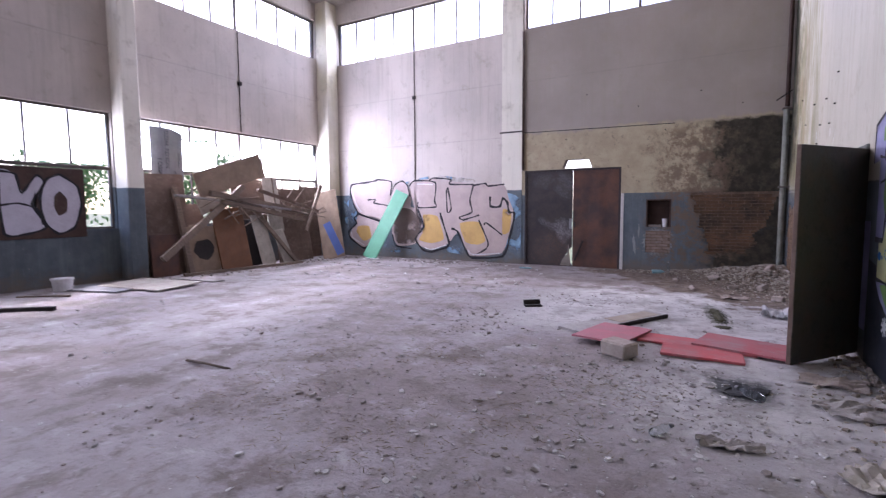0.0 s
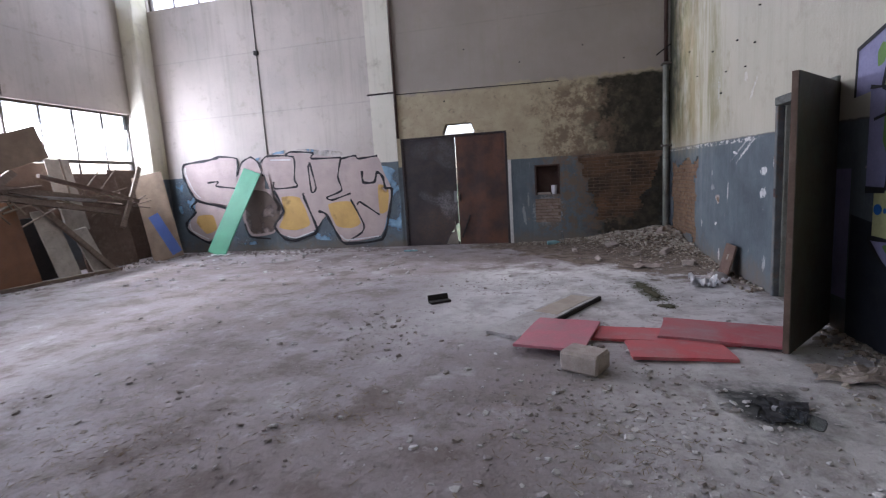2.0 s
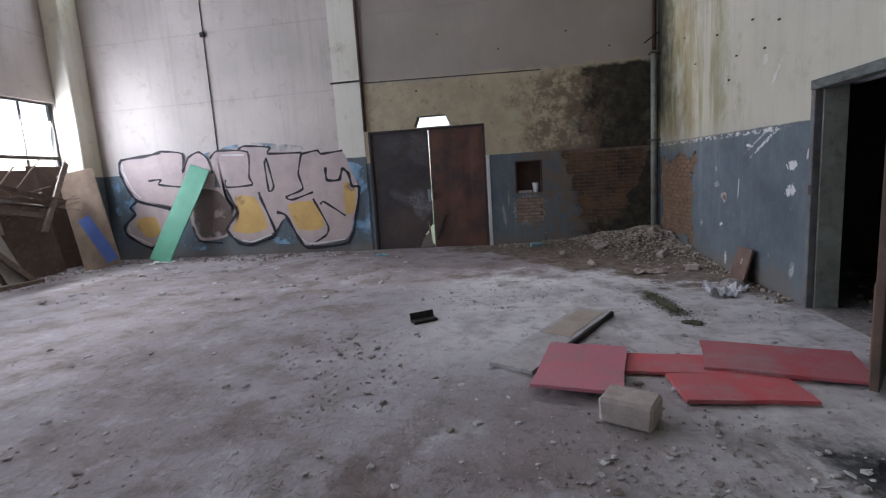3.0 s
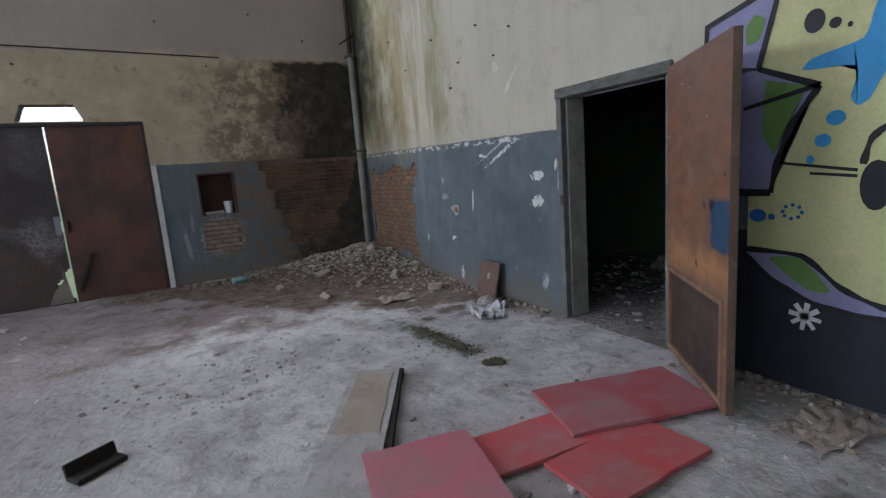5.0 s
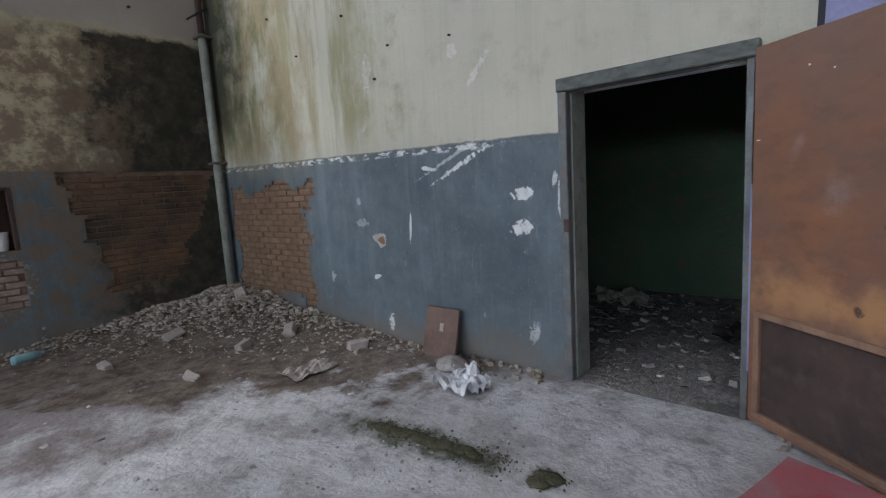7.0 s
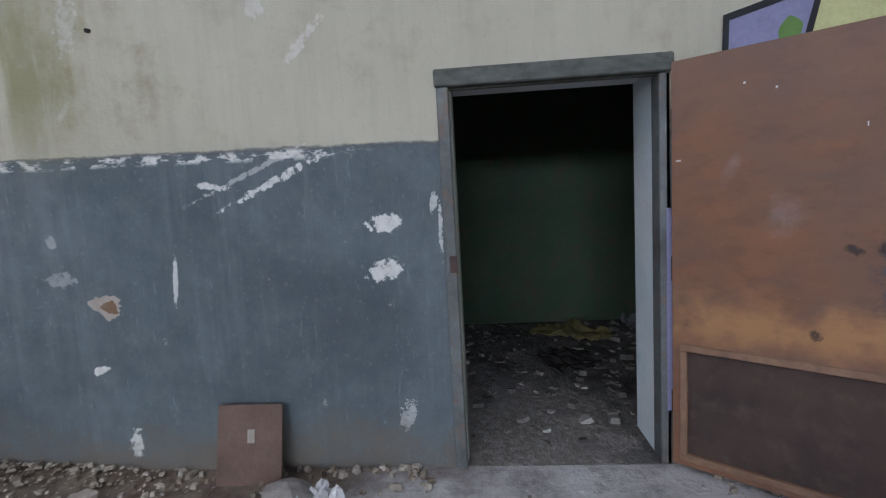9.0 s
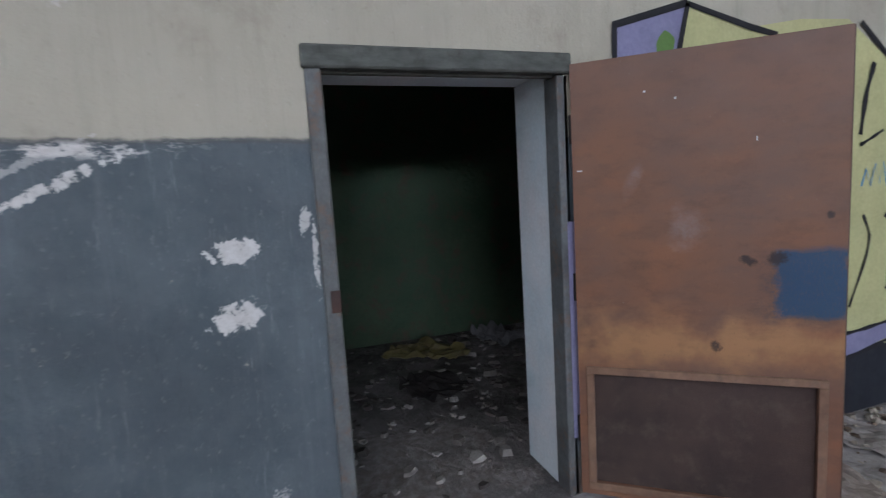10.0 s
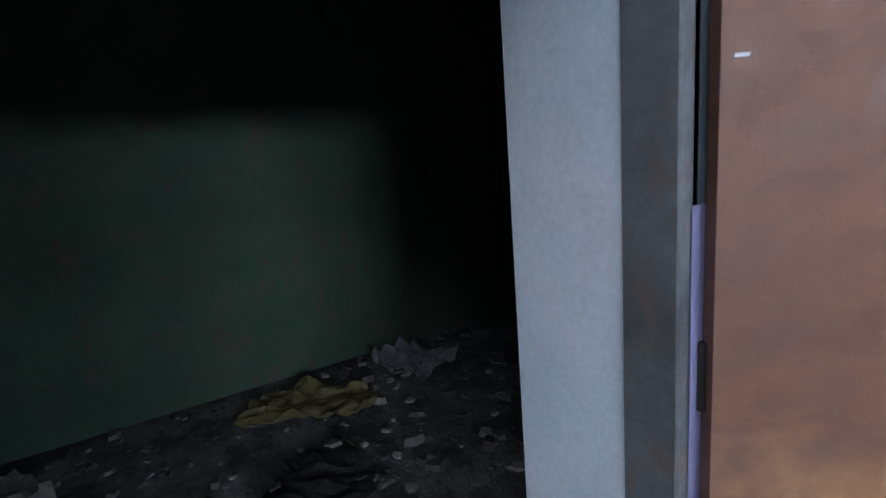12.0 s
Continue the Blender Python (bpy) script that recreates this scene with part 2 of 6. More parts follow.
M_CEIL = plain("ceiling_concrete", (0.42, 0.38, 0.34), (0.30, 0.27, 0.25), 0.9, 1.2, 30, space="World")
M_FRAME = plain("grey_frame_paint", (0.16, 0.17, 0.17), (0.095, 0.10, 0.10), 0.6, 5, 80, 0.4, dirt=0.45, dirt_colour=(0.16, 0.11, 0.08))
M_LINTEL = plain("grimy_green_grey_paint", (0.135, 0.145, 0.13), (0.08, 0.085, 0.075), 0.7, 4, 70, 0.6, stretch=(1, 2, 6), dirt=0.4, dirt_colour=(0.05, 0.045, 0.04))
M_REVEAL = plain("white_blue_limewash", (0.82, 0.84, 0.86), (0.68, 0.79, 0.84), 0.8, 2.5, 60, 0.3, dirt=0.06)
M_STEEL = plain("dark_window_steel", (0.08, 0.08, 0.075), (0.13, 0.10, 0.08), 0.6, 9, 70, 0.2)
def door_material():
    n = Net("brown_lacquered_door", 0.5)
    p = n.coords()
    x, y, z = n.xyz(p)
    big, mid, fine = n.noise(n.stretched(p, (1.2, 1, 2.4)), 1.6, 5), n.noise(n.stretched(p, (1, 1, 2)), 5.5, 6, 0.7), n.noise(n.stretched(p, (3, 1, 1)), 45, 4, 0.7)
    c = n.mix(n.step(big, 0.36, 0.62), (0.215, 0.098, 0.052), (0.155, 0.088, 0.062))
    c = n.mix(n.step(mid, 0.5, 0.72, 0.0, 0.6), c, (0.105, 0.062, 0.046))
    c = n.mix(n.step(mid, 0.26, 0.4, 0.5, 0.0), c, (0.27, 0.13, 0.06))
    # pale glow above the vent panel, painted into the leaf's colour
    glow_band = n.calc("MULTIPLY", n.between(n.calc("ADD", z, n.step(mid, 0.3, 0.7, -0.07, 0.07)), 0.70, 0.92, 0.09), n.step(n.noise(p, 3.3, 4), 0.42, 0.6))
    c = n.mix(n.calc("MULTIPLY", glow_band, 0.9), c, (0.36, 0.19, 0.085))
    c = n.mix(n.step(z, 1.55, 1.95, 0.0, 0.45), c, (0.15, 0.10, 0.082))
    c = n.mix(n.step(fine, 0.58, 0.72, 0.0, 0.35), c, (0.08, 0.045, 0.035))
    c = n.mix(n.step(n.noise(p, 30, 3, 0.8), 0.70, 0.74, 0.0, 0.5), c, (0.36, 0.28, 0.24))
    # a rubbed square of blue spray paint and dark finger marks
    ragged = n.noise(p, 14, 5, 0.75)
    du, dz = n.calc("ADD", x, n.step(ragged, 0.25, 0.75, -0.03, 0.03)), n.calc("ADD", z, n.step(mid, 0.25, 0.75, -0.02, 0.02))
    dust = n.calc("MULTIPLY", n.between(du, 0.75, 1.02, 0.04), n.between(dz, 0.905, 1.20, 0.03))
    c = n.mix(n.calc("MULTIPLY", dust, n.step(ragged, 0.4, 0.6, 0.1, 0.6)), c, (0.05, 0.05, 0.06))
    blue = n.calc("MULTIPLY", n.between(du, 0.80, 1.045, 0.018), n.between(dz, 0.935, 1.215, 0.012))
    c = n.mix(n.calc("MULTIPLY", blue, n.step(fine, 0.5, 0.75, 0.97, 0.6)), c, n.mix(ragged, (0.018, 0.055, 0.13), (0.03, 0.07, 0.12)))
    for at in ((0.695, 1.17, 0.07, 0.035, -0.4, 2.5), (0.975, 1.35, 0.03, 0.03, 0.0, 1.5), (0.58, 0.80, 0.04, 0.05, 0.3, 2.5), (0.80, 1.18, 0.07, 0.06, 0.4, 2.5)):
        c = n.mix(n.calc("MULTIPLY", n.spot(x, z, at[:5], at[5], ragged, 0.5), 0.85), c, (0.022, 0.018, 0.02))
    for at in ((0.46, 1.32, 0.12, 0.16, 0.0), (0.25, 1.52, 0.05, 0.13, -0.4)):
        c = n.mix(n.calc("MULTIPLY", n.spot(x, z, at[:5], 2.0, mid, 0.9), n.step(ragged, 0.4, 0.65, 0.05, 0.3)), c, (0.30, 0.28, 0.30))
    n.colour(c)
    n.link(n.step(mid, 0.3, 0.7, 0.42, 0.65), n.b.inputs["Roughness"])
    n.bump(n.calc("ADD", mid, n.calc("MULTIPLY", fine, 0.3)), 0.12, 0.01)
    return n.m


M_LEAF = door_material()
M_LEAF_PALE = plain("worn_door_wood", (0.27, 0.165, 0.105), (0.18, 0.105, 0.07), 0.65, 5, 60, 0.2)
M_LEAF_BACK = plain("black_green_door_back", (0.048, 0.048, 0.040), (0.075, 0.06, 0.048), 0.6, 4, 60, 0.3, dirt=0.3, dirt_colour=(0.02, 0.02, 0.018))
M_MESHPANEL = plain("brown_vent_mesh", (0.072, 0.047, 0.038), (0.045, 0.032, 0.028), 0.7, 3, 180, 0.6, dirt=0.22, dirt_colour=(0.11, 0.085, 0.07))
M_RUST = plain("rusty_red_steel", (0.135, 0.060, 0.036), (0.062, 0.040, 0.036), 0.62, 2.2, 45, 0.2, dirt=0.2, dirt_colour=(0.035, 0.025, 0.022))
M_DARKSTEEL = plain("dark_painted_steel", (0.028, 0.024, 0.026), (0.045, 0.033, 0.03), 0.6, 2.2, 45, 0.2, dirt=0.1, dirt_colour=(0.12, 0.07, 0.05))
M_BRICK = plain("old_brick", (0.235, 0.145, 0.085), (0.185, 0.115, 0.07), 0.9, 5, 90, 0.6, vary=0.3, dirt=0.5, dirt_colour=(0.22, 0.17, 0.12), space="World")
M_BRICK_DARK = plain("damp_brick", (0.165, 0.092, 0.050), (0.07, 0.05, 0.034), 0.85, 2.0, 90, 0.6, vary=0.35, dirt=0.4, dirt_colour=(0.03, 0.03, 0.025), space="World")
M_BRICK_PALE = plain("limed_brick", (0.30, 0.225, 0.18), (0.24, 0.175, 0.14), 0.9, 6, 90, 0.6, vary=0.3, dirt=0.5, dirt_colour=(0.34, 0.30, 0.27), space="World")
M_MORTAR = plain("crumbling_mortar", (0.19, 0.13, 0.088), (0.115, 0.082, 0.058), 0.95, 9, 90, 0.7, space="World")
M_PLASTER = plain("bare_white_plaster", (0.62, 0.60, 0.57), (0.52, 0.50, 0.48), 0.9, 12, 90, 0.4, dirt=0.12)
M_PIPE = plain("grey_green_pipe", (0.30, 0.31, 0.265), (0.21, 0.215, 0.18), 0.6, 4, 60, 0.3, dirt=0.3)
M_RED = plain("dusty_red_board", (0.42, 0.075, 0.085), (0.36, 0.18, 0.19), 0.6, 2.2, 70, 0.2, dirt=0.35, dirt_colour=(0.32, 0.22, 0.22))
M_RED2 = plain("bright_red_board", (0.54, 0.085, 0.09), (0.43, 0.15, 0.155), 0.6, 2.6, 70, 0.2, dirt=0.3, dirt_colour=(0.37, 0.23, 0.23))
M_REDPINK = plain("faded_pink_board", (0.50, 0.145, 0.185), (0.42, 0.19, 0.215), 0.65, 3.0, 70, 0.2, dirt=0.2, dirt_colour=(0.28, 0.20, 0.20))
M_GREEN = plain("mint_green_board", (0.115, 0.36, 0.215), (0.10, 0.30, 0.185), 0.55, 2.5, 60, 0.1, dirt=0.04)
M_BOARD = plain("weathered_chipboard", (0.27, 0.20, 0.14), (0.20, 0.145, 0.10), 0.85, 3, 80, 0.3, dirt=0.15)
M_BOARD_GREY = plain("grey_wood_board", (0.30, 0.285, 0.27), (0.21, 0.19, 0.18), 0.85, 4, 80, 0.3, stretch=(6, 1, 1), dirt=0.2)
M_BOARD_DARK = plain("dark_brown_panel", (0.075, 0.042, 0.032), (0.055, 0.033, 0.027), 0.7, 3, 60, 0.3, dirt=0.2)
M_BOARD_BROWN = plain("weathered_brown_panel", (0.15, 0.10, 0.075), (0.10, 0.068, 0.05), 0.75, 3, 60, 0.3, dirt=0.3, dirt_colour=(0.20, 0.16, 0.125))
M_BOARD_ORANGE = plain("orange_brown_veneer", (0.20, 0.095, 0.045), (0.15, 0.07, 0.035), 0.6, 3, 60, 0.2, dirt=0.15)
M_TIMBER = plain("old_timber", (0.21, 0.16, 0.12), (0.145, 0.11, 0.085), 0.85, 4, 70, 0.4, stretch=(1, 6, 6), dirt=0.15)
M_PALEPANEL = plain("pale_panel", (0.42, 0.38, 0.33), (0.32, 0.29, 0.25), 0.8, 4, 70, 0.2, dirt=0.2)
M_PAPER = plain("white_paper", (0.72, 0.71, 0.72), (0.60, 0.60, 0.62), 0.85, 8, 60, 0.2, dirt=0.05)
M_CARD = plain("grey_printed_sheet", (0.25, 0.25, 0.26), (0.20, 0.20, 0.21), 0.8, 4, 60, 0.2, dirt=0.1)
M_BLACK = plain("black_charred_wood", (0.02, 0.018, 0.017), (0.035, 0.03, 0.028), 0.85, 10, 80, 0.4, dirt=0.05)
M_BLOCK = plain("pale_concrete_block", (0.43, 0.37, 0.33), (0.34, 0.285, 0.25), 0.95, 9, 90, 0.7, dirt=0.12)
M_SHARD = plain("plaster_chip", (0.46, 0.43, 0.41), (0.33, 0.30, 0.28), 0.95, 6, 50, 0.3, vary=0.3, space="World")
M_MOSS = plain("dark_moss", (0.066, 0.068, 0.034), (0.11, 0.10, 0.065), 1.0, 14, 90, 1.0, space="World")
M_INKBLACK = plain("black_spray_paint", (0.012, 0.012, 0.015), (0.02, 0.02, 0.024), 0.6, 9, 60, 0.1, dirt=0.02)
M_TWIG = plain("dry_twig", (0.16, 0.12, 0.085), (0.10, 0.08, 0.06), 0.9, 8, 60, 0.3)


def floor_material():
    n = Net("dusty_concrete_floor", 0.85)
    p = n.coords("World")
    x, y, z = n.xyz(p)
    big, mid, fine, tiny = n.noise(p, 0.45, 5), n.noise(p, 1.9, 7, 0.68), n.noise(p, 12, 6, 0.7), n.noise(p, 70, 4, 0.7)
    smear, blot = n.noise(n.stretched(p, (1.0, 0.45, 1.0)), 3.2, 6, 0.72), n.noise(p, 5.5, 5, 0.66)
    c = n.mix(n.step(big, 0.4, 0.6), (0.225, 0.19, 0.185), (0.305, 0.28, 0.285))
    c = n.mix(n.step(mid, 0.50, 0.62, 0.0, 0.85), c, (0.145, 0.115, 0.10))
    c = n.mix(n.step(mid, 0.30, 0.43, 0.8, 0.0), c, (0.44, 0.42, 0.425))
    c = n.mix(n.step(smear, 0.55, 0.66, 0.0, 0.65), c, (0.15, 0.125, 0.11))
    c = n.mix(n.step(blot, 0.60, 0.68, 0.0, 0.55), c, (0.12, 0.098, 0.085))
    c = n.mix(n.step(blot, 0.30, 0.38, 0.5, 0.0), c, (0.45, 0.43, 0.43))
    c = n.mix(n.step(fine, 0.56, 0.68, 0.0, 0.5), c, (0.13, 0.105, 0.09))
    c = n.mix(n.step(tiny, 0.64, 0.72, 0.0, 0.4), c, (0.48, 0.45, 0.43))
    wob = n.step(mid, 0.25, 0.75, -0.9, 0.9)
    # clean pale concrete in front of the side door
    pale = n.calc("MULTIPLY", n.between(n.calc("ADD", x, wob), -2.6, 1.7, 0.5), n.between(n.calc("ADD", y, wob), 5.9, 9.2, 0.45))
    swept = n.mix(n.step(mid, 0.42, 0.62), (0.60, 0.59, 0.585), (0.39, 0.375, 0.37))
    swept = n.mix(n.step(blot, 0.52, 0.66, 0.0, 0.75), swept, (0.27, 0.25, 0.235))
    swept = n.mix(n.step(smear, 0.56, 0.64, 0.0, 0.6), swept, (0.30, 0.275, 0.26))
    swept = n.mix(n.step(fine, 0.60, 0.70, 0.0, 0.35), swept, (0.25, 0.23, 0.22))
    c = n.mix(n.calc("MULTIPLY", pale, 0.85), c, swept)
    trodden = n.calc("MULTIPLY", n.step(n.calc("ADD", x, wob), -1.2, -0.2), n.between(n.calc("ADD", y, wob), 3.4, 6.2, 0.5))
    c = n.mix(n.calc("MULTIPLY", trodden, 0.65), c, swept)
    # damp brown soil towards the rubble corner and along the wall
    damp = n.calc("MULTIPLY", n.step(n.calc("ADD", n.calc("ADD", x, n.calc("MULTIPLY", y, 0.9)), wob), 7.9, 8.25), n.step(y, 7.75, 8.0))
    c = n.mix(n.calc("MULTIPLY", damp, 0.95), c, n.mix(n.step(blot, 0.40, 0.6), (0.085, 0.06, 0.045), (0.20, 0.16, 0.125)))
    stain = n.calc("MULTIPLY", n.between(n.calc("ADD", x, n.step(mid, 0.25, 0.75, -0.25, 0.25)), -0.05, 0.45, 0.12), n.between(n.calc("ADD", y, n.step(fine, 0.25, 0.75, -0.15, 0.15)), 4.3, 4.85, 0.12))
    c = n.mix(n.calc("MULTIPLY", stain, 0.92), c, (0.025, 0.028, 0.028))
    for at in ((0.03, 7.72, 0.26, 1.0, 0.09, 2.5), (0.13, 6.93, 0.18, 0.16, 0.0, 1.5)):
        moss = n.spot(x, y, at[:5], at[5], blot, 0.6)
        c = n.mix(n.calc("MULTIPLY", moss, n.step(fine, 0.35, 0.6, 0.65, 0.95)), c, n.mix(fine, (0.05, 0.055, 0.025), (0.085, 0.085, 0.05)))
    n.colour(c)
    n.link(n.step(mid, 0.3, 0.7, 0.7, 0.95), n.b.inputs["Roughness"])
    n.bump(n.calc("ADD", n.calc("MULTIPLY", mid, 1.4), n.calc("ADD", n.calc("MULTIPLY", blot, 0.9), n.calc("ADD", n.calc("MULTIPLY", fine, 0.4), n.calc("MULTIPLY", tiny, 0.06)))), 0.75, 0.03)
    return n.m


def side_floor_material():
    n = Net("black_littered_floor", 0.6)
    p = n.coords("World")
    x, y, z = n.xyz(p)
    mid, fine = n.noise(p, 3.0, 7, 0.7), n.noise(p, 16, 6, 0.7)
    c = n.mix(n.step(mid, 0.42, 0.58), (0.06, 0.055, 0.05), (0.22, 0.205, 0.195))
    # trodden dust inside the doorway
    dust = n.spot(x, y, (1.75, 7.05, 1.5, 1.1, 0.0), 4.0, mid, 0.4)
    c = n.mix(n.calc("MULTIPLY", dust, 0.85), c, n.mix(n.step(fine, 0.4, 0.62), (0.40, 0.37, 0.35), (0.20, 0.17, 0.15)))
    c = n.mix(n.step(fine, 0.6, 0.68, 0.0, 0.7), c, (0.36, 0.34, 0.32))
    n.colour(c)
    n.bump(n.calc("ADD", mid, fine), 1.0, 0.04)
    return n.m


def glass_material(name, tint=(0.9, 0.95, 0.93), rough=0.05):
    n = Net(name, rough)
    n.colour(tint)
    n.b.inputs["Transmission Weight"].default_value = 1.0
    n.b.inputs["IOR"].default_value = 1.1
    return n.m


M_FLOOR, M_SIDEFLOOR = floor_material(), side_floor_material()
M_GLASS = glass_material("dusty_window_glass")
M_BOTTLE = glass_material("clear_bottle_plastic", (0.85, 0.92, 0.95), 0.1)
M_CYANBOTTLE = plain("turquoise_plastic", (0.18, 0.36, 0.40), (0.25, 0.42, 0.45), 0.3, 8, 40, 0.1, dirt=0.1)


def leaf_material():
    n = Net("tree_leaves", 0.7)
    rnd = n.t.nodes.new("ShaderNodeNewGeometry").outputs["Random Per Island"]
    n.colour(n.mix(rnd, (0.08, 0.16, 0.05), (0.17, 0.26, 0.10)))
    return n.m


M_LEAVES = leaf_material()
M_GRASS = plain("rough_grass", (0.06, 0.09, 0.03), (0.10, 0.11, 0.05), 0.95, 0.8, 20, 0.5, space="World")
M_BARK = plain("tree_bark", (0.10, 0.08, 0.06), (0.07, 0.055, 0.045), 0.95, 6, 40, 0.6)


# ---- mesh helpers ----
def box(bm, lo, hi, m=None, bevel=0.0):
    """Adds a box between two corners."""
    lo, hi = Vector(lo), Vector(hi)
    mat = Matrix.Translation((lo + hi) / 2) @ Matrix.Diagonal((*(hi - lo), 1))
    made = bmesh.ops.create_cube(bm, size=1, matrix=(m @ mat) if m else mat)["verts"]
    if bevel:
        edges = list({e for v in made for e in v.link_edges})
        bmesh.ops.bevel(bm, geom=edges, offset=bevel, segments=1, affect="EDGES", profile=0.7)
    return bm


def boxed(lo, hi, bevel=0.0):
    return box(bmesh.new(), lo, hi, None, bevel)


def mesh_of(name, bm, material, smooth=False):
    bmesh.ops.recalc_face_normals(bm, faces=bm.faces)
    data = bpy.data.meshes.new(name)
    bm.to_mesh(data)
    bm.free()
    data.materials.append(material)
    if smooth:
        for f in data.polygons:
            f.use_smooth = True
    return data


def part(name, bm, material, parent, label="", smooth=False):
    ob = new(name, mesh_of(name, bm, material, smooth))
    ob.parent = parent
    if label:
        tagged(ob, label)
    return ob


def thing(name, m, label, category, group="", kind=""):
    ob = new(name)
    ob.empty_display_size = 0.1
    ob.matrix_world = m
    return tagged(ob, label, category, group, kind)


def solo(name, bm, material, m, label, category, group="", kind="", smooth=False):
    ob = new(name, mesh_of(name, bm, material, smooth))
    ob.matrix_world = m
    return tagged(ob, label, category, group, kind)


def slab(us, zs, solid, place, depth):
    """A wall sheet out of a grid: place(u, z, d) maps it into space, solid(u, z) tells which cells are there."""
    bm = bmesh.new()
    us, zs = sorted(set(round(u, 4) for u in us)), sorted(set(round(z, 4) for z in zs))
    cell = [[solid((us[i] + us[i + 1]) / 2, (zs[j] + zs[j + 1]) / 2) for j in range(len(zs) - 1)] for i in range(len(us) - 1)]
    verts = {}

    def v(i, j, k):
        if (i, j, k) not in verts:
            verts[i, j, k] = bm.verts.new(place(us[i], zs[j], depth * k))
        return verts[i, j, k]

    def there(i, j):
        return 0 <= i < len(us) - 1 and 0 <= j < len(zs) - 1 and cell[i][j]

    for i in range(len(us) - 1):
        for j in range(len(zs) - 1):
            if not cell[i][j]:
                continue
            for k in (0, 1):
                bm.faces.new([v(i, j, k), v(i + 1, j, k), v(i + 1, j + 1, k), v(i, j + 1, k)])
            for di, dj, a, b in ((-1, 0, (i, j), (i, j + 1)), (1, 0, (i + 1, j), (i + 1, j + 1)), (0, -1, (i, j), (i + 1, j)), (0, 1, (i, j + 1), (i + 1, j + 1))):
                if not there(i + di, j + dj):
                    bm.faces.new([v(*a, 0), v(*b, 0), v(*b, 1), v(*a, 1)])
    return bm


def steps(a, b, d):
    n = max(1, round((b - a) / d))
    return [a + (b - a) * i / n for i in range(n + 1)]


def inside(u, z, rects):
    return any(a < u < b and c < z < d for a, b, c, d in rects)


def edges_of(rects, lo, hi):
    return [lo[0], hi[0], *[r[0] for r in rects], *[r[1] for r in rects]], [lo[1], hi[1], *[r[2] for r in rects], *[r[3] for r in rects]]


def rough_patch(u, z, cu, cz, ru, rz):
    """Whether a place lies in an uneven patch where the plaster has fallen."""
    d = max(abs(u - cu) / ru, abs(z - cz) / rz)
    return d + 0.26 * noise.noise((u * 2.3, z * 2.3, 4.0)) + 0.07 * noise.noise((u * 9, z * 9, 1.0)) < 0.88


# ---- structure ----
XR, YB, XL, YS, TOP = 1.28, 12.42, -11.40, -7.0, 8.05
SKIN = 0.022

# floor of the hall: a gently uneven sheet
bm = bmesh.new()
nx, ny = 150, 220
grid = [[bm.verts.new((XL - 0.3 + (XR + 0.3 - XL) * i / nx, YS + (YB + 0.1 - YS) * j / ny, 0)) for j in range(ny + 1)] for i in range(nx + 1)]
for row in grid:
    for vert in row:
        near_wall = min(1.0, max(0.0, (XR - vert.co.x) / 0.4)) * min(1.0, max(0.0, (YB - vert.co.y) / 0.4))
        vert.co.z = near_wall * (0.012 * noise.noise(vert.co * 0.9) + 0.006 * noise.noise(vert.co * 4.0))
for i in range(nx):
    for j in range(ny):
        bm.faces.new([grid[i][j], grid[i + 1][j], grid[i + 1][j + 1], grid[i][j + 1]])
solo("floor", bm, M_FLOOR, Matrix(), "dusty cracked concrete floor strewn with grit", "floor", kind="structure", smooth=True)
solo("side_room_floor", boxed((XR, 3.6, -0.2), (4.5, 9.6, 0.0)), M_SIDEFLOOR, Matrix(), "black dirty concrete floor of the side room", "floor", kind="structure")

# right wall with the side door's opening, plaster skin over brick
DOOR_Y0, DOOR_Y1, DOOR_TOP = 6.255, 7.365, 2.102
holes = [(DOOR_Y0, DOOR_Y1, -1.0, DOOR_TOP)]
us, zs = edges_of(holes, (YS, 0.0), (YB + 0.25, TOP))
wall_r = tagged(solo("wall_right", slab(us, [z for z in zs if z >= 0], lambda u, z: not inside(u, z, holes), lambda u, z, d: (XR + SKIN + d, u, z), 0.23), M_MORTAR, Matrix(), "cream and blue-grey painted brick wall with lost plaster", "wall", kind="structure"))
us += steps(10.0, YB, 0.04)
zs = [z for z in zs if z >= 0] + steps(0.0, 1.9, 0.04)
R_PATCH = (11.35, 0.85, 1.02, 0.78)
part("plaster", slab(us, zs, lambda u, z: not inside(u, z, holes) and not (u > 10.0 and z < 1.7 and rough_patch(u, z, *R_PATCH)), lambda u, z, d: (XR + d, u, z), SKIN), M_WALL_R, wall_r)

# back wall: two bays either side of a pilaster, upper window bands, steel door, niche
SILL, HEAD = 6.16, 7.48
PIL0, PIL1 = -5.16, -4.58
NICHE = (-1.47, -0.93, 1.05, 1.70)
BDOOR = (-4.50, -2.05, -1.0, 2.50)
FAN = (-3.49, -2.76, 2.515, 2.74)
UP_R = (PIL1 + 0.06, 1.05, SILL, HEAD)
holes_r = [NICHE, BDOOR, UP_R]
us, zs = edges_of(holes_r, (PIL1, 0.0), (XR, TOP))
us, zs = us + steps(FAN[0], FAN[1], 0.015), [z for z in zs if z >= 0] + steps(FAN[2], FAN[3], 0.0125)


def in_fan(u, z):
    """The broken-out arch above the steel door."""
    a = (u - (FAN[0] + FAN[1]) / 2) / (FAN[1] - FAN[0]) * 2
    return abs(a) < 1 and FAN[2] < z < FAN[2] + (FAN[3] - FAN[2]) * min(1.0, (1.0 - abs(a)) * 4.0 + 0.15)


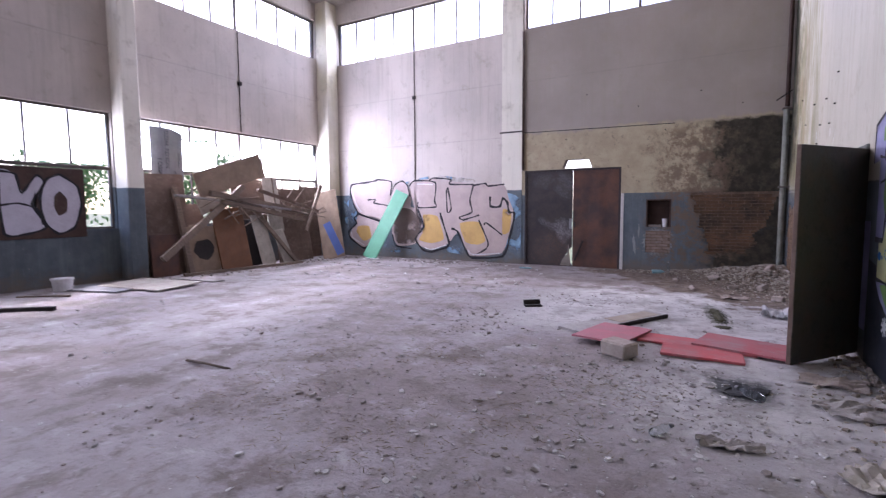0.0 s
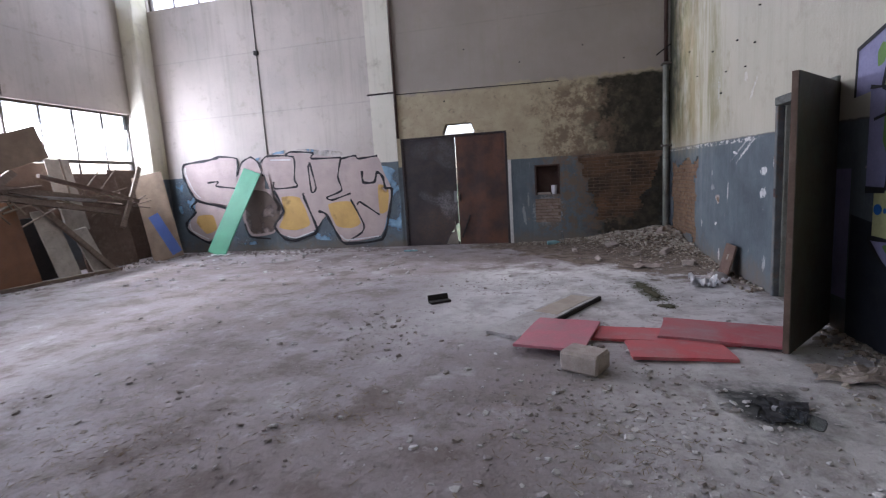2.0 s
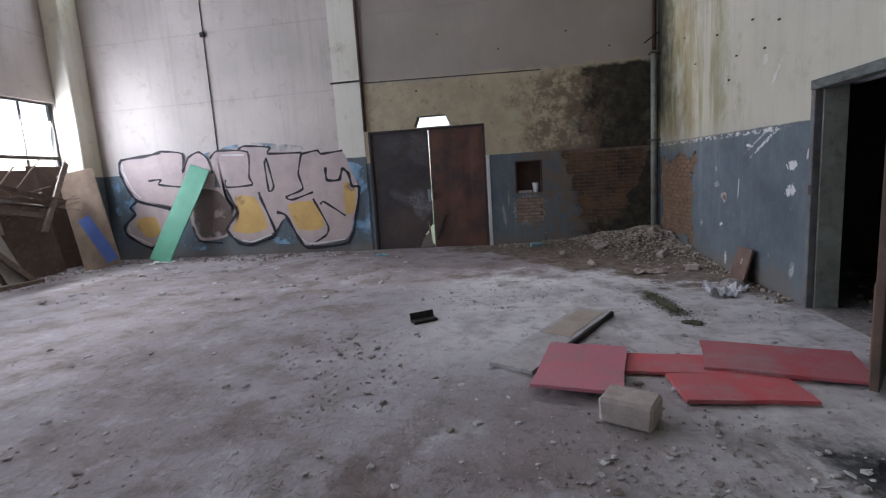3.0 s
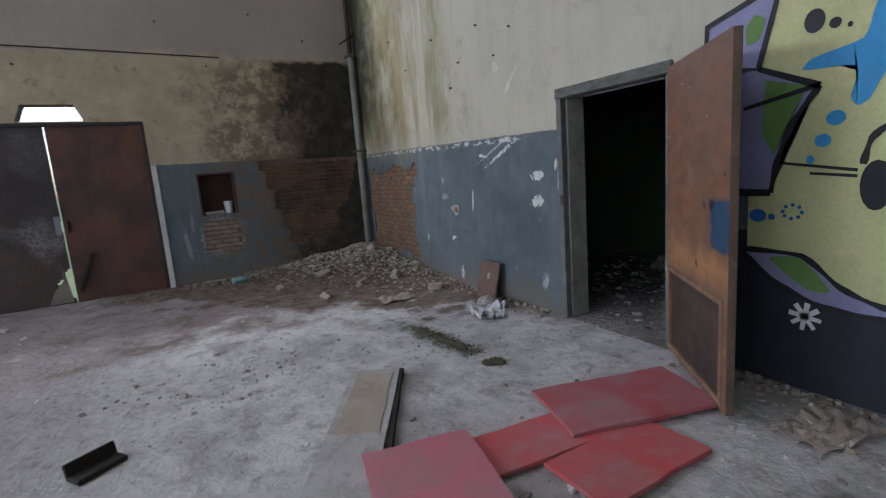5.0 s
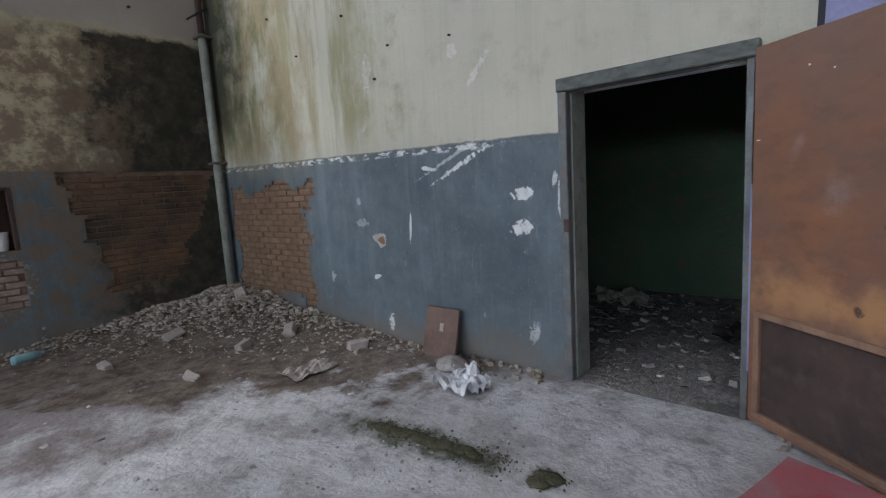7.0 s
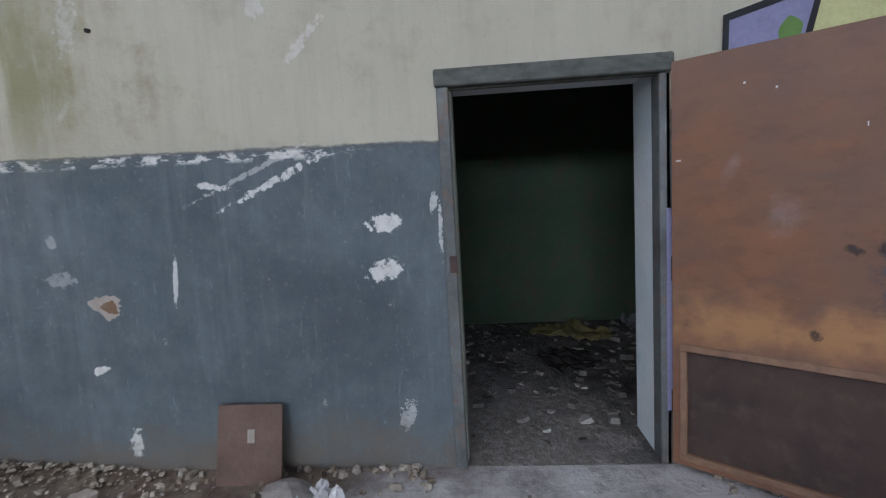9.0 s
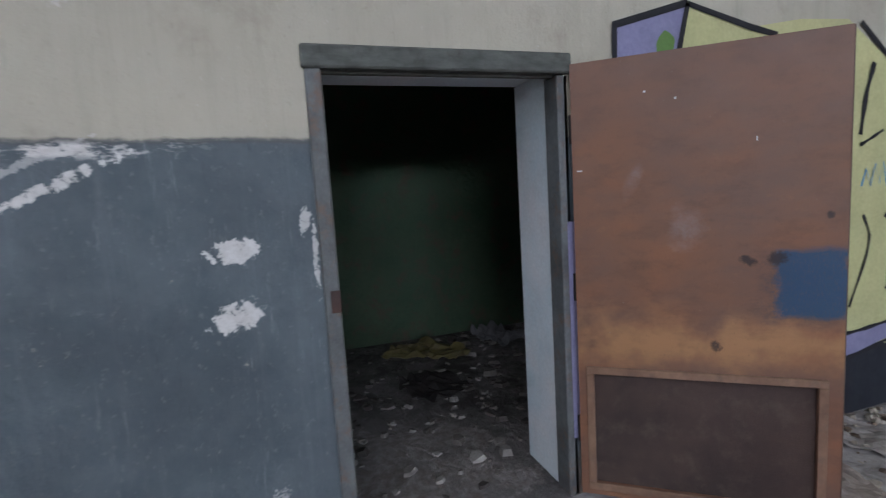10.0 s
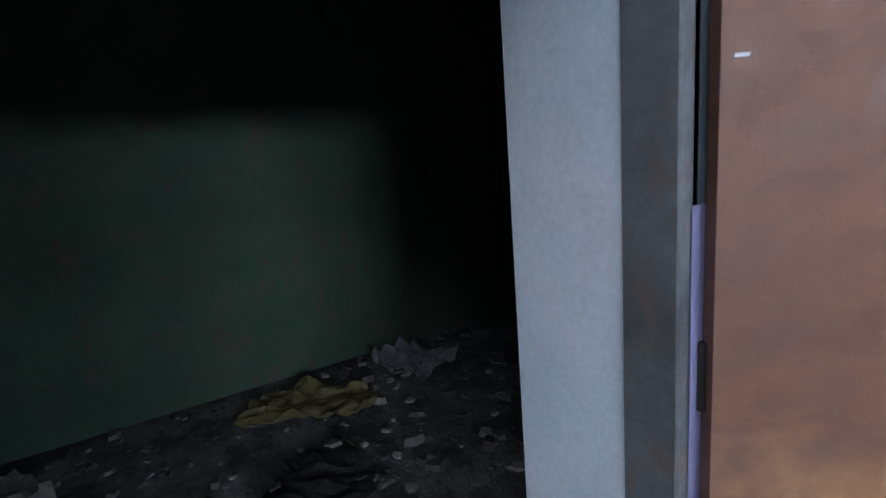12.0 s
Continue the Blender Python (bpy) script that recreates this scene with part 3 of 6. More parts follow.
wall_b = solo("wall_back", slab(us, zs, lambda u, z: not inside(u, z, holes_r) and not in_fan(u, z), lambda u, z, d: (u, YB + SKIN + d, z), 0.24), M_MORTAR, Matrix(), "grimy cream wall with black damp stain and bare brick", "wall", kind="structure")


def b_patch(u, z, grow=0.0):
    """The bare brick in the back wall: wide at the top, narrow at the foot."""
    drop = 1.84 - z
    w = 0.13 * noise.noise((u * 3, z * 5, 2.0)) + 0.07 * noise.noise((u * 9, z * 13, 5.0))
    return -0.55 + 0.30 * drop + w - grow < u < 1.16 - 0.40 * drop + w + grow and z > 0.47 + w - grow


part("plaster", slab(us + steps(-0.7, XR, 0.04), zs + steps(0.2, 1.96, 0.04), lambda u, z: not inside(u, z, holes_r) and not in_fan(u, z) and not (u > -0.9 and 0.3 < z < 1.84 and b_patch(u, z)) and not (-1.6 < u < -0.7 and 0.3 < z < 1.05 and rough_patch(u, z, -1.2, 0.72, 0.34, 0.32)), lambda u, z, d: (u, YB + d, z), SKIN), M_WALL_B, wall_b)
bm = bmesh.new()
box(bm, (NICHE[0] - 0.05, YB + 0.263, NICHE[2] - 0.05), (NICHE[1] + 0.05, YB + 0.30, NICHE[3] + 0.05))
part("niche_back", bm, M_BOARD_DARK, wall_b)

UP_L = (-10.94, PIL0, SILL, HEAD)
us, zs = edges_of([UP_L], (XL, 0.0), (PIL1, TOP))
wall_bl = solo("wall_back_left", slab(us, zs, lambda u, z: not inside(u, z, [UP_L]), lambda u, z, d: (u, YB + d, z), 0.26), M_WALL_BL, Matrix(), "pale concrete wall bay with blue-grey dado", "wall", kind="structure")
solo("pilaster", boxed((PIL0, YB - 0.014, 0), (PIL1, YB - 0.002, TOP), 0.004), M_COLUMN, Matrix(), "pale painted concrete pilaster", "pilaster", kind="structure")
solo("corner_column", boxed((XL + 0.003, YB - 0.50, 0), (-10.94, YB - 0.003, TOP), 0.02), M_CORNER, Matrix(), "pale corner column with green damp streaks", "column", kind="structure")

# left wall: bays with windows between columns
BAYS = [(6.10, 11.92), (-0.28, 5.70), (-6.6, -0.66)]
LOW, MIDZ, LTOP = 1.13, 2.42, 3.61
holes_l = [(a, b, LOW, LTOP) for a, b in BAYS] + [(a, b, 6.32, 7.52) for a, b in BAYS]
us, zs = edges_of(holes_l, (YS, 0.0), (YB + 0.26, TOP))
solo("wall_left", slab(us, zs, lambda u, z: not inside(u, z, holes_l), lambda u, z, d: (XL - d, u, z), 0.26), M_WALL_L, Matrix(), "pale concrete wall with blue-grey dado and window bands", "wall", kind="structure")
for y0, y1 in ((5.72, 6.08), (-0.64, -0.30), (YS + 0.01, -6.62)):
    solo("column", boxed((XL + 0.003, y0, 0), (-10.94, y1, TOP), 0.02), M_COLUMN, Matrix(), "white concrete column with blue-grey dado", "column", group="columns along the window wall", kind="structure")
solo("wall_south", boxed((XL - 0.26, YS - 0.25, 0), (XR + 0.25, YS, TOP)), M_WALL_L, Matrix(), "plain pale closing wall", "wall", kind="structure")
solo("ceiling", boxed((XL - 0.3, YS - 0.25, TOP), (XR + 0.3, YB + 0.3, TOP + 0.25)), M_CEIL, Matrix(), "grey concrete roof slab", "ceiling", kind="structure")
for y in (5.9, -0.47):
    solo("ceiling_beam", boxed((XL + 0.5, y - 0.18, TOP - 0.45), (XR - 0.003, y + 0.18, TOP - 0.003), 0.02), M_CEIL, Matrix(), "grey concrete roof beam", "beam", kind="structure")

# side room
bm = bmesh.new()
box(bm, (4.25, 3.9, 0), (4.45, 9.5, 3.0))
solo("side_room_wall", bm, M_INNER, Matrix(), "dark green damp wall of the side room", "wall", kind="structure")
solo("side_room_wall", boxed((XR + 0.253, 4.0, 0), (4.247, 4.2, 3.0)), M_INNER, Matrix(), "dark green damp wall of the side room", "wall", kind="structure")
solo("side_room_wall", boxed((XR + 0.253, 9.3, 0), (4.247, 9.5, 3.0)), M_INNER, Matrix(), "dark green damp wall of the side room", "wall", kind="structure")
# ceiling in a pale tone chosen to bounce light onto the upper walls
solo("side_room_ceiling", boxed((XR + 0.253, 3.9, 3.0), (4.45, 9.5, 3.2)), M_PALEPANEL, Matrix(), "side room ceiling kept pale to bounce light", "ceiling", kind="structure")


def window_band(name, plane, a, b, z0, z1, pitch, strong, vertical_at=None, rows=()):
    """A steel-framed window: outer frame, mullions, transoms and panes. plane(u, z, d) maps into space."""
    w = thing(name, Matrix(), "steel-framed factory window with dusty panes", "window", kind="structure")

    def bar(u0, u1, w0, w1, d0, d1, nm):
        p, q = Vector(plane(u0, w0, d0)), Vector(plane(u1, w1, d1))
        part(nm, boxed([min(i, j) for i, j in zip(p, q)], [max(i, j) for i, j in zip(p, q)], 0.004), M_STEEL, w)

    t = 0.022
    bar(a, b, z0, z0 + 2 * t, 0.09, 0.15, "window_frame")
    bar(a, b, z1 - 2 * t, z1, 0.09, 0.15, "window_frame")
    bar(a, a + 2 * t, z0 + 2 * t, z1 - 2 * t, 0.09, 0.15, "window_frame")
    bar(b - 2 * t, b, z0 + 2 * t, z1 - 2 * t, 0.09, 0.15, "window_frame")
    for r in rows:
        bar(a + 2 * t, b - 2 * t, r - 0.035, r + 0.035, 0.085, 0.155, "transom")
    n = round((b - a) / pitch)
    cuts = [a + (b - a) * i / n for i in range(n + 1)]
    levels = [z0, *rows, z1]
    for i in range(1, n):
        s = 0.03 if i in strong else 0.016
        for j in range(len(levels) - 1):
            bar(cuts[i] - s, cuts[i] + s, levels[j] + 0.045, levels[j + 1] - 0.045, 0.095, 0.145, "mullion")
    return w, cuts, levels


def panes(w, plane, cuts, levels, missing):
    for i in range(len(cuts) - 1):
        for j in range(len(levels) - 1):
            if (i, j) in missing:
                continue
            p, q = Vector(plane(cuts[i] + 0.03, levels[j] + 0.05, 0.118)), Vector(plane(cuts[i + 1] - 0.03, levels[j + 1] - 0.05, 0.122))
            g = part("pane", boxed([min(s, t) for s, t in zip(p, q)], [max(s, t) for s, t in zip(p, q)]), M_GLASS, w)
            g.visible_shadow = False


def left_plane(u, z, d):
    return (XL - d, u, z)


def back_plane(u, z, d):
    return (u, YB + d, z)


low_holes = {(i, 0) for i in range(9)}
w, c, l = window_band("window_1", left_plane, *BAYS[0], LOW, LTOP, 0.73, (4,), rows=(MIDZ,))
panes(w, left_plane, c, l, low_holes | {(3, 1), (6, 1)})
w, c, l = window_band("window_2", left_plane, *BAYS[1], LOW, LTOP, 0.74, (4,), rows=(MIDZ,))
panes(w, left_plane, c, l, low_holes | {(5, 1)})
w, c, l = window_band("window_3", left_plane, *BAYS[2], LOW, LTOP, 0.74, (4,), rows=(MIDZ,))
for k, bay in enumerate(BAYS):
    window_band("window_%d" % (4 + k), left_plane, *bay, 6.32, 7.52, 0.73, (4,))
window_band("window_7", back_plane, *UP_L[:2], SILL, HEAD, 0.72, (4,))
window_band("window_8", back_plane, *UP_R[:2], SILL, HEAD, 0.72, (4,))

# outdoors: ground and trees beyond the windows
solo("ground", boxed((-400, -400, -0.6), (400, 400, -0.32)), M_GRASS, Matrix(), "rough overgrown grass outside the hall", "ground", kind="structure")


def tree(x, y, height, spread, seed):
    rng = random.Random(seed)
    t = thing("tree", pose(x, y, -0.35), "leafy green deciduous tree outside the windows", "tree", group="trees outside")
    bm = bmesh.new()
    bmesh.ops.create_cone(bm, cap_ends=True, segments=9, radius1=0.2, radius2=0.1, depth=height * 0.6, matrix=Matrix.Translation((0, 0, height * 0.3)))
    tips = []
    for k in range(9):
        a, base = rng.uniform(0, 6.28), height * rng.uniform(0.25, 0.55)
        tip = Vector((math.cos(a) * spread * rng.uniform(0.4, 0.9), math.sin(a) * spread * rng.uniform(0.4, 0.9), base + height * rng.uniform(0.1, 0.4)))
        tips.append(tip)
        way = tip - Vector((0, 0, base))
        m = Matrix.Translation(Vector((0, 0, base)) + way / 2) @ way.to_track_quat("Z", "Y").to_matrix().to_4x4()
        bmesh.ops.create_cone(bm, cap_ends=True, segments=6, radius1=0.07, radius2=0.02, depth=way.length, matrix=m)
    part("trunk", bm, M_BARK, t)
    verts, faces = [], []
    for tip in tips + [Vector((rng.uniform(-1, 1) * spread * 0.6, rng.uniform(-1, 1) * spread * 0.6, height * rng.uniform(0.12, 0.95))) for _ in range(14)]:
        for _ in range(110):
            c = tip + Vector((rng.gauss(0, 0.5), rng.gauss(0, 0.5), rng.gauss(0, 0.4)))
            m = Euler((rng.uniform(0, 6.28), rng.uniform(0, 6.28), rng.uniform(0, 6.28))).to_matrix()
            s = rng.uniform(0.08, 0.17)
            k = len(verts)
            verts += [c + m @ Vector(q) * s for q in ((-1, 0, 0), (0, -0.5, 0.1), (1, 0, 0), (0, 0.5, 0.1))]
            faces.append((k, k + 1, k + 2, k + 3))
    data = bpy.data.meshes.new("crown")
    data.from_pydata(verts, [], faces)
    data.materials.append(M_LEAVES)
    crown = new("crown", data)
    crown.parent = t


for k, (x, y, h, s) in enumerate(((-24, 9.5, 4.2, 2.0), (-28, 17.5, 6.0, 2.6), (-21, 4.6, 3.4, 1.7), (-29, 3.5, 5.0, 2.2), (-30, -1.5, 6.0, 2.4), (-33, 24, 7.0, 3.0))):
    tree(x, y, h, s, k)


# ---- doors ----
def side_door_frame():
    f = thing("door_frame", Matrix(), "grey-painted steel door frame with rust and whitewashed reveals", "door frame", kind="structure")
    y0, y1, t = DOOR_Y0 - 0.02, DOOR_Y1 + 0.02, DOOR_TOP + 0.012
    part("jamb", boxed((XR, y0, 0), (XR + 0.115, y0 + 0.055, t - 0.09), 0.005), M_FRAME, f)
    part("jamb", boxed((XR - 0.022, y1 - 0.062, 0), (XR + 0.045, y1, t - 0.09), 0.006), M_FRAME, f)
    part("lintel", boxed((XR - 0.026, y0 - 0.01, t - 0.088), (XR + 0.03, y1 + 0.01, t), 0.008), M_LINTEL, f)
    part("rebate", boxed((XR + 0.032, y0 + 0.02, t - 0.095), (XR + 0.07, y1 - 0.02, t - 0.03), 0.005), M_LINTEL, f)
    part("reveal", boxed((XR + 0.117, y0 - 0.01, 0), (XR + 0.43, y0 + 0.048, t - 0.052), 0.005), M_REVEAL, f, "pale blue-white limewashed reveal")
    part("reveal", boxed((XR + 0.047, y1 - 0.07, 0), (XR + 0.258, y1 - 0.023, t - 0.052), 0.006), M_PIPE, f, "grey-green painted reveal")
    part("reveal", boxed((XR + 0.072, y0 + 0.05, t - 0.05), (XR + 0.258, y1 - 0.023, t - 0.022), 0.004), M_REVEAL, f, "pale limewashed soffit")
    part("reveal", boxed((XR + 0.26, y0 - 0.01, t - 0.05), (XR + 0.43, y1 + 0.1, t + 0.1), 0.004), M_REVEAL, f, "pale limewashed soffit")
    part("strike_plate", boxed((XR - 0.027, y1 - 0.064, 1.08), (XR - 0.0225, y1 - 0.025, 1.17), 0.002), M_RUST, f, "rusty strike plate")


side_door_frame()

# the open leaf: local x runs from the hinge to the free edge, y through its thickness (front at 0), z up
HINGE, FREE = Vector((1.245, 6.245, 0.0)), Vector((0.61, 5.43, 0.0))
LEAF_W = (FREE - HINGE).length
LEAF_TURN = math.degrees(math.atan2(FREE.y - HINGE.y, FREE.x - HINGE.x))


def side_door_leaf():
    d = thing("side_door", pose(HINGE.x, HINGE.y, 0, 0, 0, LEAF_TURN), "worn brown wooden door standing open, with a vent panel", "door", kind="structure")
    W, T = LEAF_W, 0.042
    pane = (0.07, W - 0.085, 0.10, 0.642)
    us, zs = edges_of([pane], (0.0, 0.035), (W, 2.06))
    part("leaf", slab(us, zs, lambda u, z: not inside(u, z, [pane]), lambda u, z, k: (u, k, z), T - 0.004), M_LEAF, d)
    part("back_skin", boxed((0, T - 0.002, 0.035), (W, T + 0.004, 2.06), 0.001), M_LEAF_BACK, d, "black-green painted back of the door")
    part("edge_strip", boxed((W + 0.0008, 0.001, 0.037), (W + 0.005, T - 0.001, 2.058), 0.001), M_BOARD_BROWN, d, "dark worn edge of the door")
    part("vent_mesh", boxed((pane[0], 0.012, pane[2]), (pane[1], 0.018, pane[3])), M_MESHPANEL, d, "dark brown perforated vent sheet")
    for lo, hi in (((pane[0] - 0.035, -0.012, pane[3]), (pane[1] + 0.035, 0.004, pane[3] + 0.035)), ((pane[0] - 0.035, -0.012, pane[2] - 0.035), (pane[1] + 0.035, 0.004, pane[2])), ((pane[0] - 0.035, -0.011, pane[2]), (pane[0], 0.004, pane[3])), ((pane[1], -0.011, pane[2]), (pane[1] + 0.035, 0.004, pane[3]))):
        part("trim", boxed(lo, hi, 0.003), M_LEAF_PALE, d, "pale worn wooden moulding")
    for u, z, w, h, m in ((0.02, 1.585, 0.022, 0.006, M_PAPER), (0.42, 1.86, 0.008, 0.008, M_PAPER), (0.72, 1.66, 0.004, 0.018, M_PAPER), (0.30, 1.90, 0.01, 0.008, M_PAPER)):
        part("scuff", boxed((u, -0.002, z), (u + w, 0.0015, z + h)), m, d)
    for z in (0.35, 1.05, 1.78):
        bm = bmesh.new()
        bmesh.ops.create_cone(bm, cap_ends=True, segments=10, radius1=0.011, radius2=0.011, depth=0.13, matrix=Matrix.Translation((-0.004, 0.034, z)))
        part("hinge", bm, M_BLACK, d, "black steel hinge")


side_door_leaf()


def smoked_steel():
    """Dark steel with pale smoke smears and rusty scuffs low down."""
    n = Net("smoked_dark_steel", 0.55)
    p = n.coords("World")
    x, y, z = n.xyz(p)
    mid, fine = n.noise(p, 4.0, 6, 0.7), n.noise(p, 30, 4, 0.7)
    c = n.mix(n.step(mid, 0.38, 0.64), (0.028, 0.024, 0.026), (0.05, 0.038, 0.034))
    for at, tone, k in (((-3.75, 0.45, 1.0, 0.8, 0.3), (0.10, 0.062, 0.045), 0.8), ((-3.48, 0.95, 0.34, 0.6, 0.5), (0.26, 0.25, 0.25), 0.55), ((-3.75, 1.05, 0.6, 0.2, -0.5), (0.20, 0.19, 0.20), 0.45), ((-3.42, 2.1, 0.5, 0.6, 0.6), (0.16, 0.155, 0.16), 0.45), ((-3.95, 2.2, 0.5, 0.3, 0.2), (0.14, 0.135, 0.14), 0.35)):
        c = n.mix(n.calc("MULTIPLY", n.spot(x, z, at, 3.0, mid, 0.9), k), c, n.mix(n.step(fine, 0.4, 0.65), tone, (0.05, 0.045, 0.045)))
    n.colour(c)
    n.bump(n.calc("ADD", mid, n.calc("MULTIPLY", fine, 0.3)), 0.3, 0.02)
    return n.m


def steel_door():
    d = thing("steel_door", Matrix(), "dented brown-black steel double door with daylight in the gap", "door", kind="structure")
    x0, x1, t, y = BDOOR[0], BDOOR[1], BDOOR[3], YB + 0.05
    for lo, hi in (((x0, y - 0.05, 0), (x0 + 0.05, y + 0.05, t - 0.05)), ((x1 - 0.05, y - 0.05, 0), (x1, y + 0.05, t - 0.05)), ((x0, y - 0.05, t - 0.048), (x1, y + 0.05, t))):
        part("frame", boxed(lo, hi, 0.005), M_DARKSTEEL, d)
    mid = -3.22
    us, zs = steps(x0 + 0.045, mid - 0.010, 0.035), steps(0.004, t - 0.045, 0.035)

    def left_there(u, z):
        torn = (mid - u) < 0.20 * max(0.0, 1 - abs(z - 0.30) / 0.24) + 0.04 * noise.noise((u * 9, z * 9, 0)) and 0.06 < z < 0.6
        slit = (mid - u) < 0.07 and 1.02 < z < 1.16
        return not torn and not slit

    part("leaf", slab(us, zs, left_there, lambda u, z, k: (u, y - 0.02 + k + 0.012 * noise.noise((u * 3, z * 2, 1)), z), 0.035), smoked_steel(), d, "dark steel leaf with torn corner and white scuffs")
    leaf = part("leaf", slab(steps(mid + 0.010, x1 - 0.045, 0.09), steps(0.004, t - 0.045, 0.09), lambda u, z: True, lambda u, z, k: (u, y - 0.02 + k + 0.016 * noise.noise((u * 3, z * 2, 6)), z), 0.035), M_RUST, d, "rusty red-brown steel leaf")
    part("handle", boxed((mid + 0.05, y - 0.055, 1.0), (mid + 0.075, y - 0.022, 1.17), 0.006), M_BLACK, leaf, "black steel handle")
    part("bar", box(bmesh.new(), (-0.02, -0.01, -0.28), (0.02, 0.01, 0.28), pose(mid + 0.17, y - 0.04, 0.42, 0, 22, 0), 0.003), M_BLACK, leaf)
    # torn flap, coloured pale to stand for light falling on the bent steel
    bm = bmesh.new()
    tip = [bm.verts.new(q) for q in ((mid - 0.03, y - 0.03, 0.02), (mid - 0.30, y - 0.10, 0.03), (mid - 0.21, y - 0.12, 0.22), (mid - 0.10, y - 0.08, 0.34), (mid - 0.09, y - 0.05, 0.60))]
    bm.faces.new(tip)
    bmesh.ops.solidify(bm, geom=list(bm.faces), thickness=0.004)
    part("bent_flap", bm, M_PALEPANEL, d, "torn sheet-metal flap bent into the hall, pale for the light on it")
    part("lock_plate", boxed((mid - 0.085, y - 0.036, 0.98), (mid - 0.015, y - 0.023, 1.24), 0.003), M_CARD, d, "scratched grey lock plate")


steel_door()
solo("trim", boxed((BDOOR[1] + 0.004, YB - 0.012, 0), (BDOOR[1] + 0.075, YB - 0.002, 1.86), 0.003), M_PLASTER, Matrix(), "crumbling white plaster edge beside the steel door", "trim", kind="structure")

# ---- pipes, cables and wall fittings ----


def rod(bm, a, b, r, seg=8):
    a, b = Vector(a), Vector(b)
    way = b - a
    m = Matrix.Translation((a + b) / 2) @ way.to_track_quat("Z", "Y").to_matrix().to_4x4()
    bmesh.ops.create_cone(bm, cap_ends=True, segments=seg, radius1=r, radius2=r, depth=way.length, matrix=m)
    return bm


p = thing("downpipe", Matrix(), "grey-green rainwater pipe in the wall corner", "pipe")
part("pipe", rod(bmesh.new(), (1.175, 12.31, 0.0), (1.175, 12.31, 3.55), 0.055, 14), M_PIPE, p, smooth=True)
part("pipe", rod(bmesh.new(), (1.185, 12.33, 3.55), (1.185, 12.33, TOP), 0.04, 12), M_BOARD_DARK, p, "dark mouldy upper pipe", smooth=True)
for z in (1.9, 3.5):
    part("bracket", boxed((1.10, 12.235, z), (XR + 0.004, YB - 0.004, z + 0.035), 0.004), M_STEEL, p)
part("bracket", box(bmesh.new(), (-0.16, -0.012, -0.012), (0.16, 0.012, 0.012), pose(1.12, 12.25, 3.78, 0, -35, 0)), M_BLACK, p)
solo("cable", rod(bmesh.new(), (-4.57, YB - 0.012, 3.50), (-0.9, YB - 0.012, 3.43), 0.009), M_BLACK, Matrix(), "black cable along the back wall", "cable")
# added dark rod in place of the shade on the pilaster's right side
solo("conduit", rod(bmesh.new(), (PIL1 + 0.035, YB - 0.035, 2.52), (PIL1 + 0.035, YB - 0.035, 6.1), 0.032), M_BOARD_DARK, Matrix(), "dark rod standing in for the pilaster's shaded side", "conduit", smooth=True)
b = thing("wall_bracket", pose(0, 0, 0), "short black steel bar bolted to the pilaster", "bracket")
part("bar", boxed((PIL0 - 0.05, YB - 0.045, 3.53), (PIL1 + 0.02, YB - 0.0145, 3.565), 0.003), M_BLACK, b)
for x, y, z0, z1, zb in ((-7.97, YB - 0.012, 2.3, 6.14, 4.81), (XL + 0.012, 8.98, 3.63, 6.3, 4.92)):
    c = thing("cable_drop", Matrix(), "thin dark cable with a junction box on the wall", "cable")
    part("wire", rod(bmesh.new(), (x, y, z0), (x, y, z1), 0.010, 6), M_BLACK, c)
    part("junction_box", boxed((x - 0.055, y - 0.055, zb - 0.05), (x + 0.055, y + (0.008 if y > 12 else 0.055), zb + 0.05), 0.01), M_BLACK, c)
rng = random.Random(3)
for y, z in ((8.30, 2.62), (8.02, 2.83), (9.0, 2.7), (8.6, 3.0), (9.6, 3.1), (10.4, 2.9), (7.9, 3.2), (9.2, 2.45), (10.9, 3.4)):
    solo("wall_stub", rod(bmesh.new(), (XR + 0.01, y, z), (XR - 0.022, y, z - 0.006), rng.uniform(0.008, 0.013), 7), M_BLACK, Matrix(), "small rusty bolt stub in the wall", "bolt", group="bolt stubs in the wall")
for x, z in ((-0.4, 4.1), (-1.7, 3.9), (0.4, 3.75), (-2.9, 4.3), (-1.1, 3.3), (-3.4, 3.25)):
    solo("wall_stub", rod(bmesh.new(), (x, YB + 0.01, z), (x, YB - 0.04, z - 0.01), 0.015, 7), M_BLACK, Matrix(), "small rusty bolt stub in the wall", "bolt", group="bolt stubs in the wall")

# paint and plaster lost from the right wall's dado


def flake(bm, place, u, z, w, h, seed, tilt=0.0):
    r = random.Random(seed)
    n = 30
    ring = []
    for k in range(n):
        a, s = 6.283 * k / n, r.uniform(0.74, 1.06) * (1 + 0.16 * math.sin(3 * 6.283 * k / n + seed))
        du, dz = math.cos(a) * w * s / 2, math.sin(a) * h * s / 2
        ring.append(bm.verts.new(place(u + du * math.cos(tilt) - dz * math.sin(tilt), z + du * math.sin(tilt) + dz * math.cos(tilt))))
    bm.faces.new(ring)


def right_at(lift):
    return lambda u, z: (XR - lift, u, z)


bm = bmesh.new()
flake(bm, right_at(0.003), 9.30, 0.97, 0.20, 0.15, 77, 0.3)
part("plaster_patch", bm, M_BLOCK, wall_r)
bm = bmesh.new()
flake(bm, right_at(0.0035), 9.28, 0.965, 0.11, 0.08, 78, 0.2)
part("plaster_patch", bm, M_BRICK, wall_r)


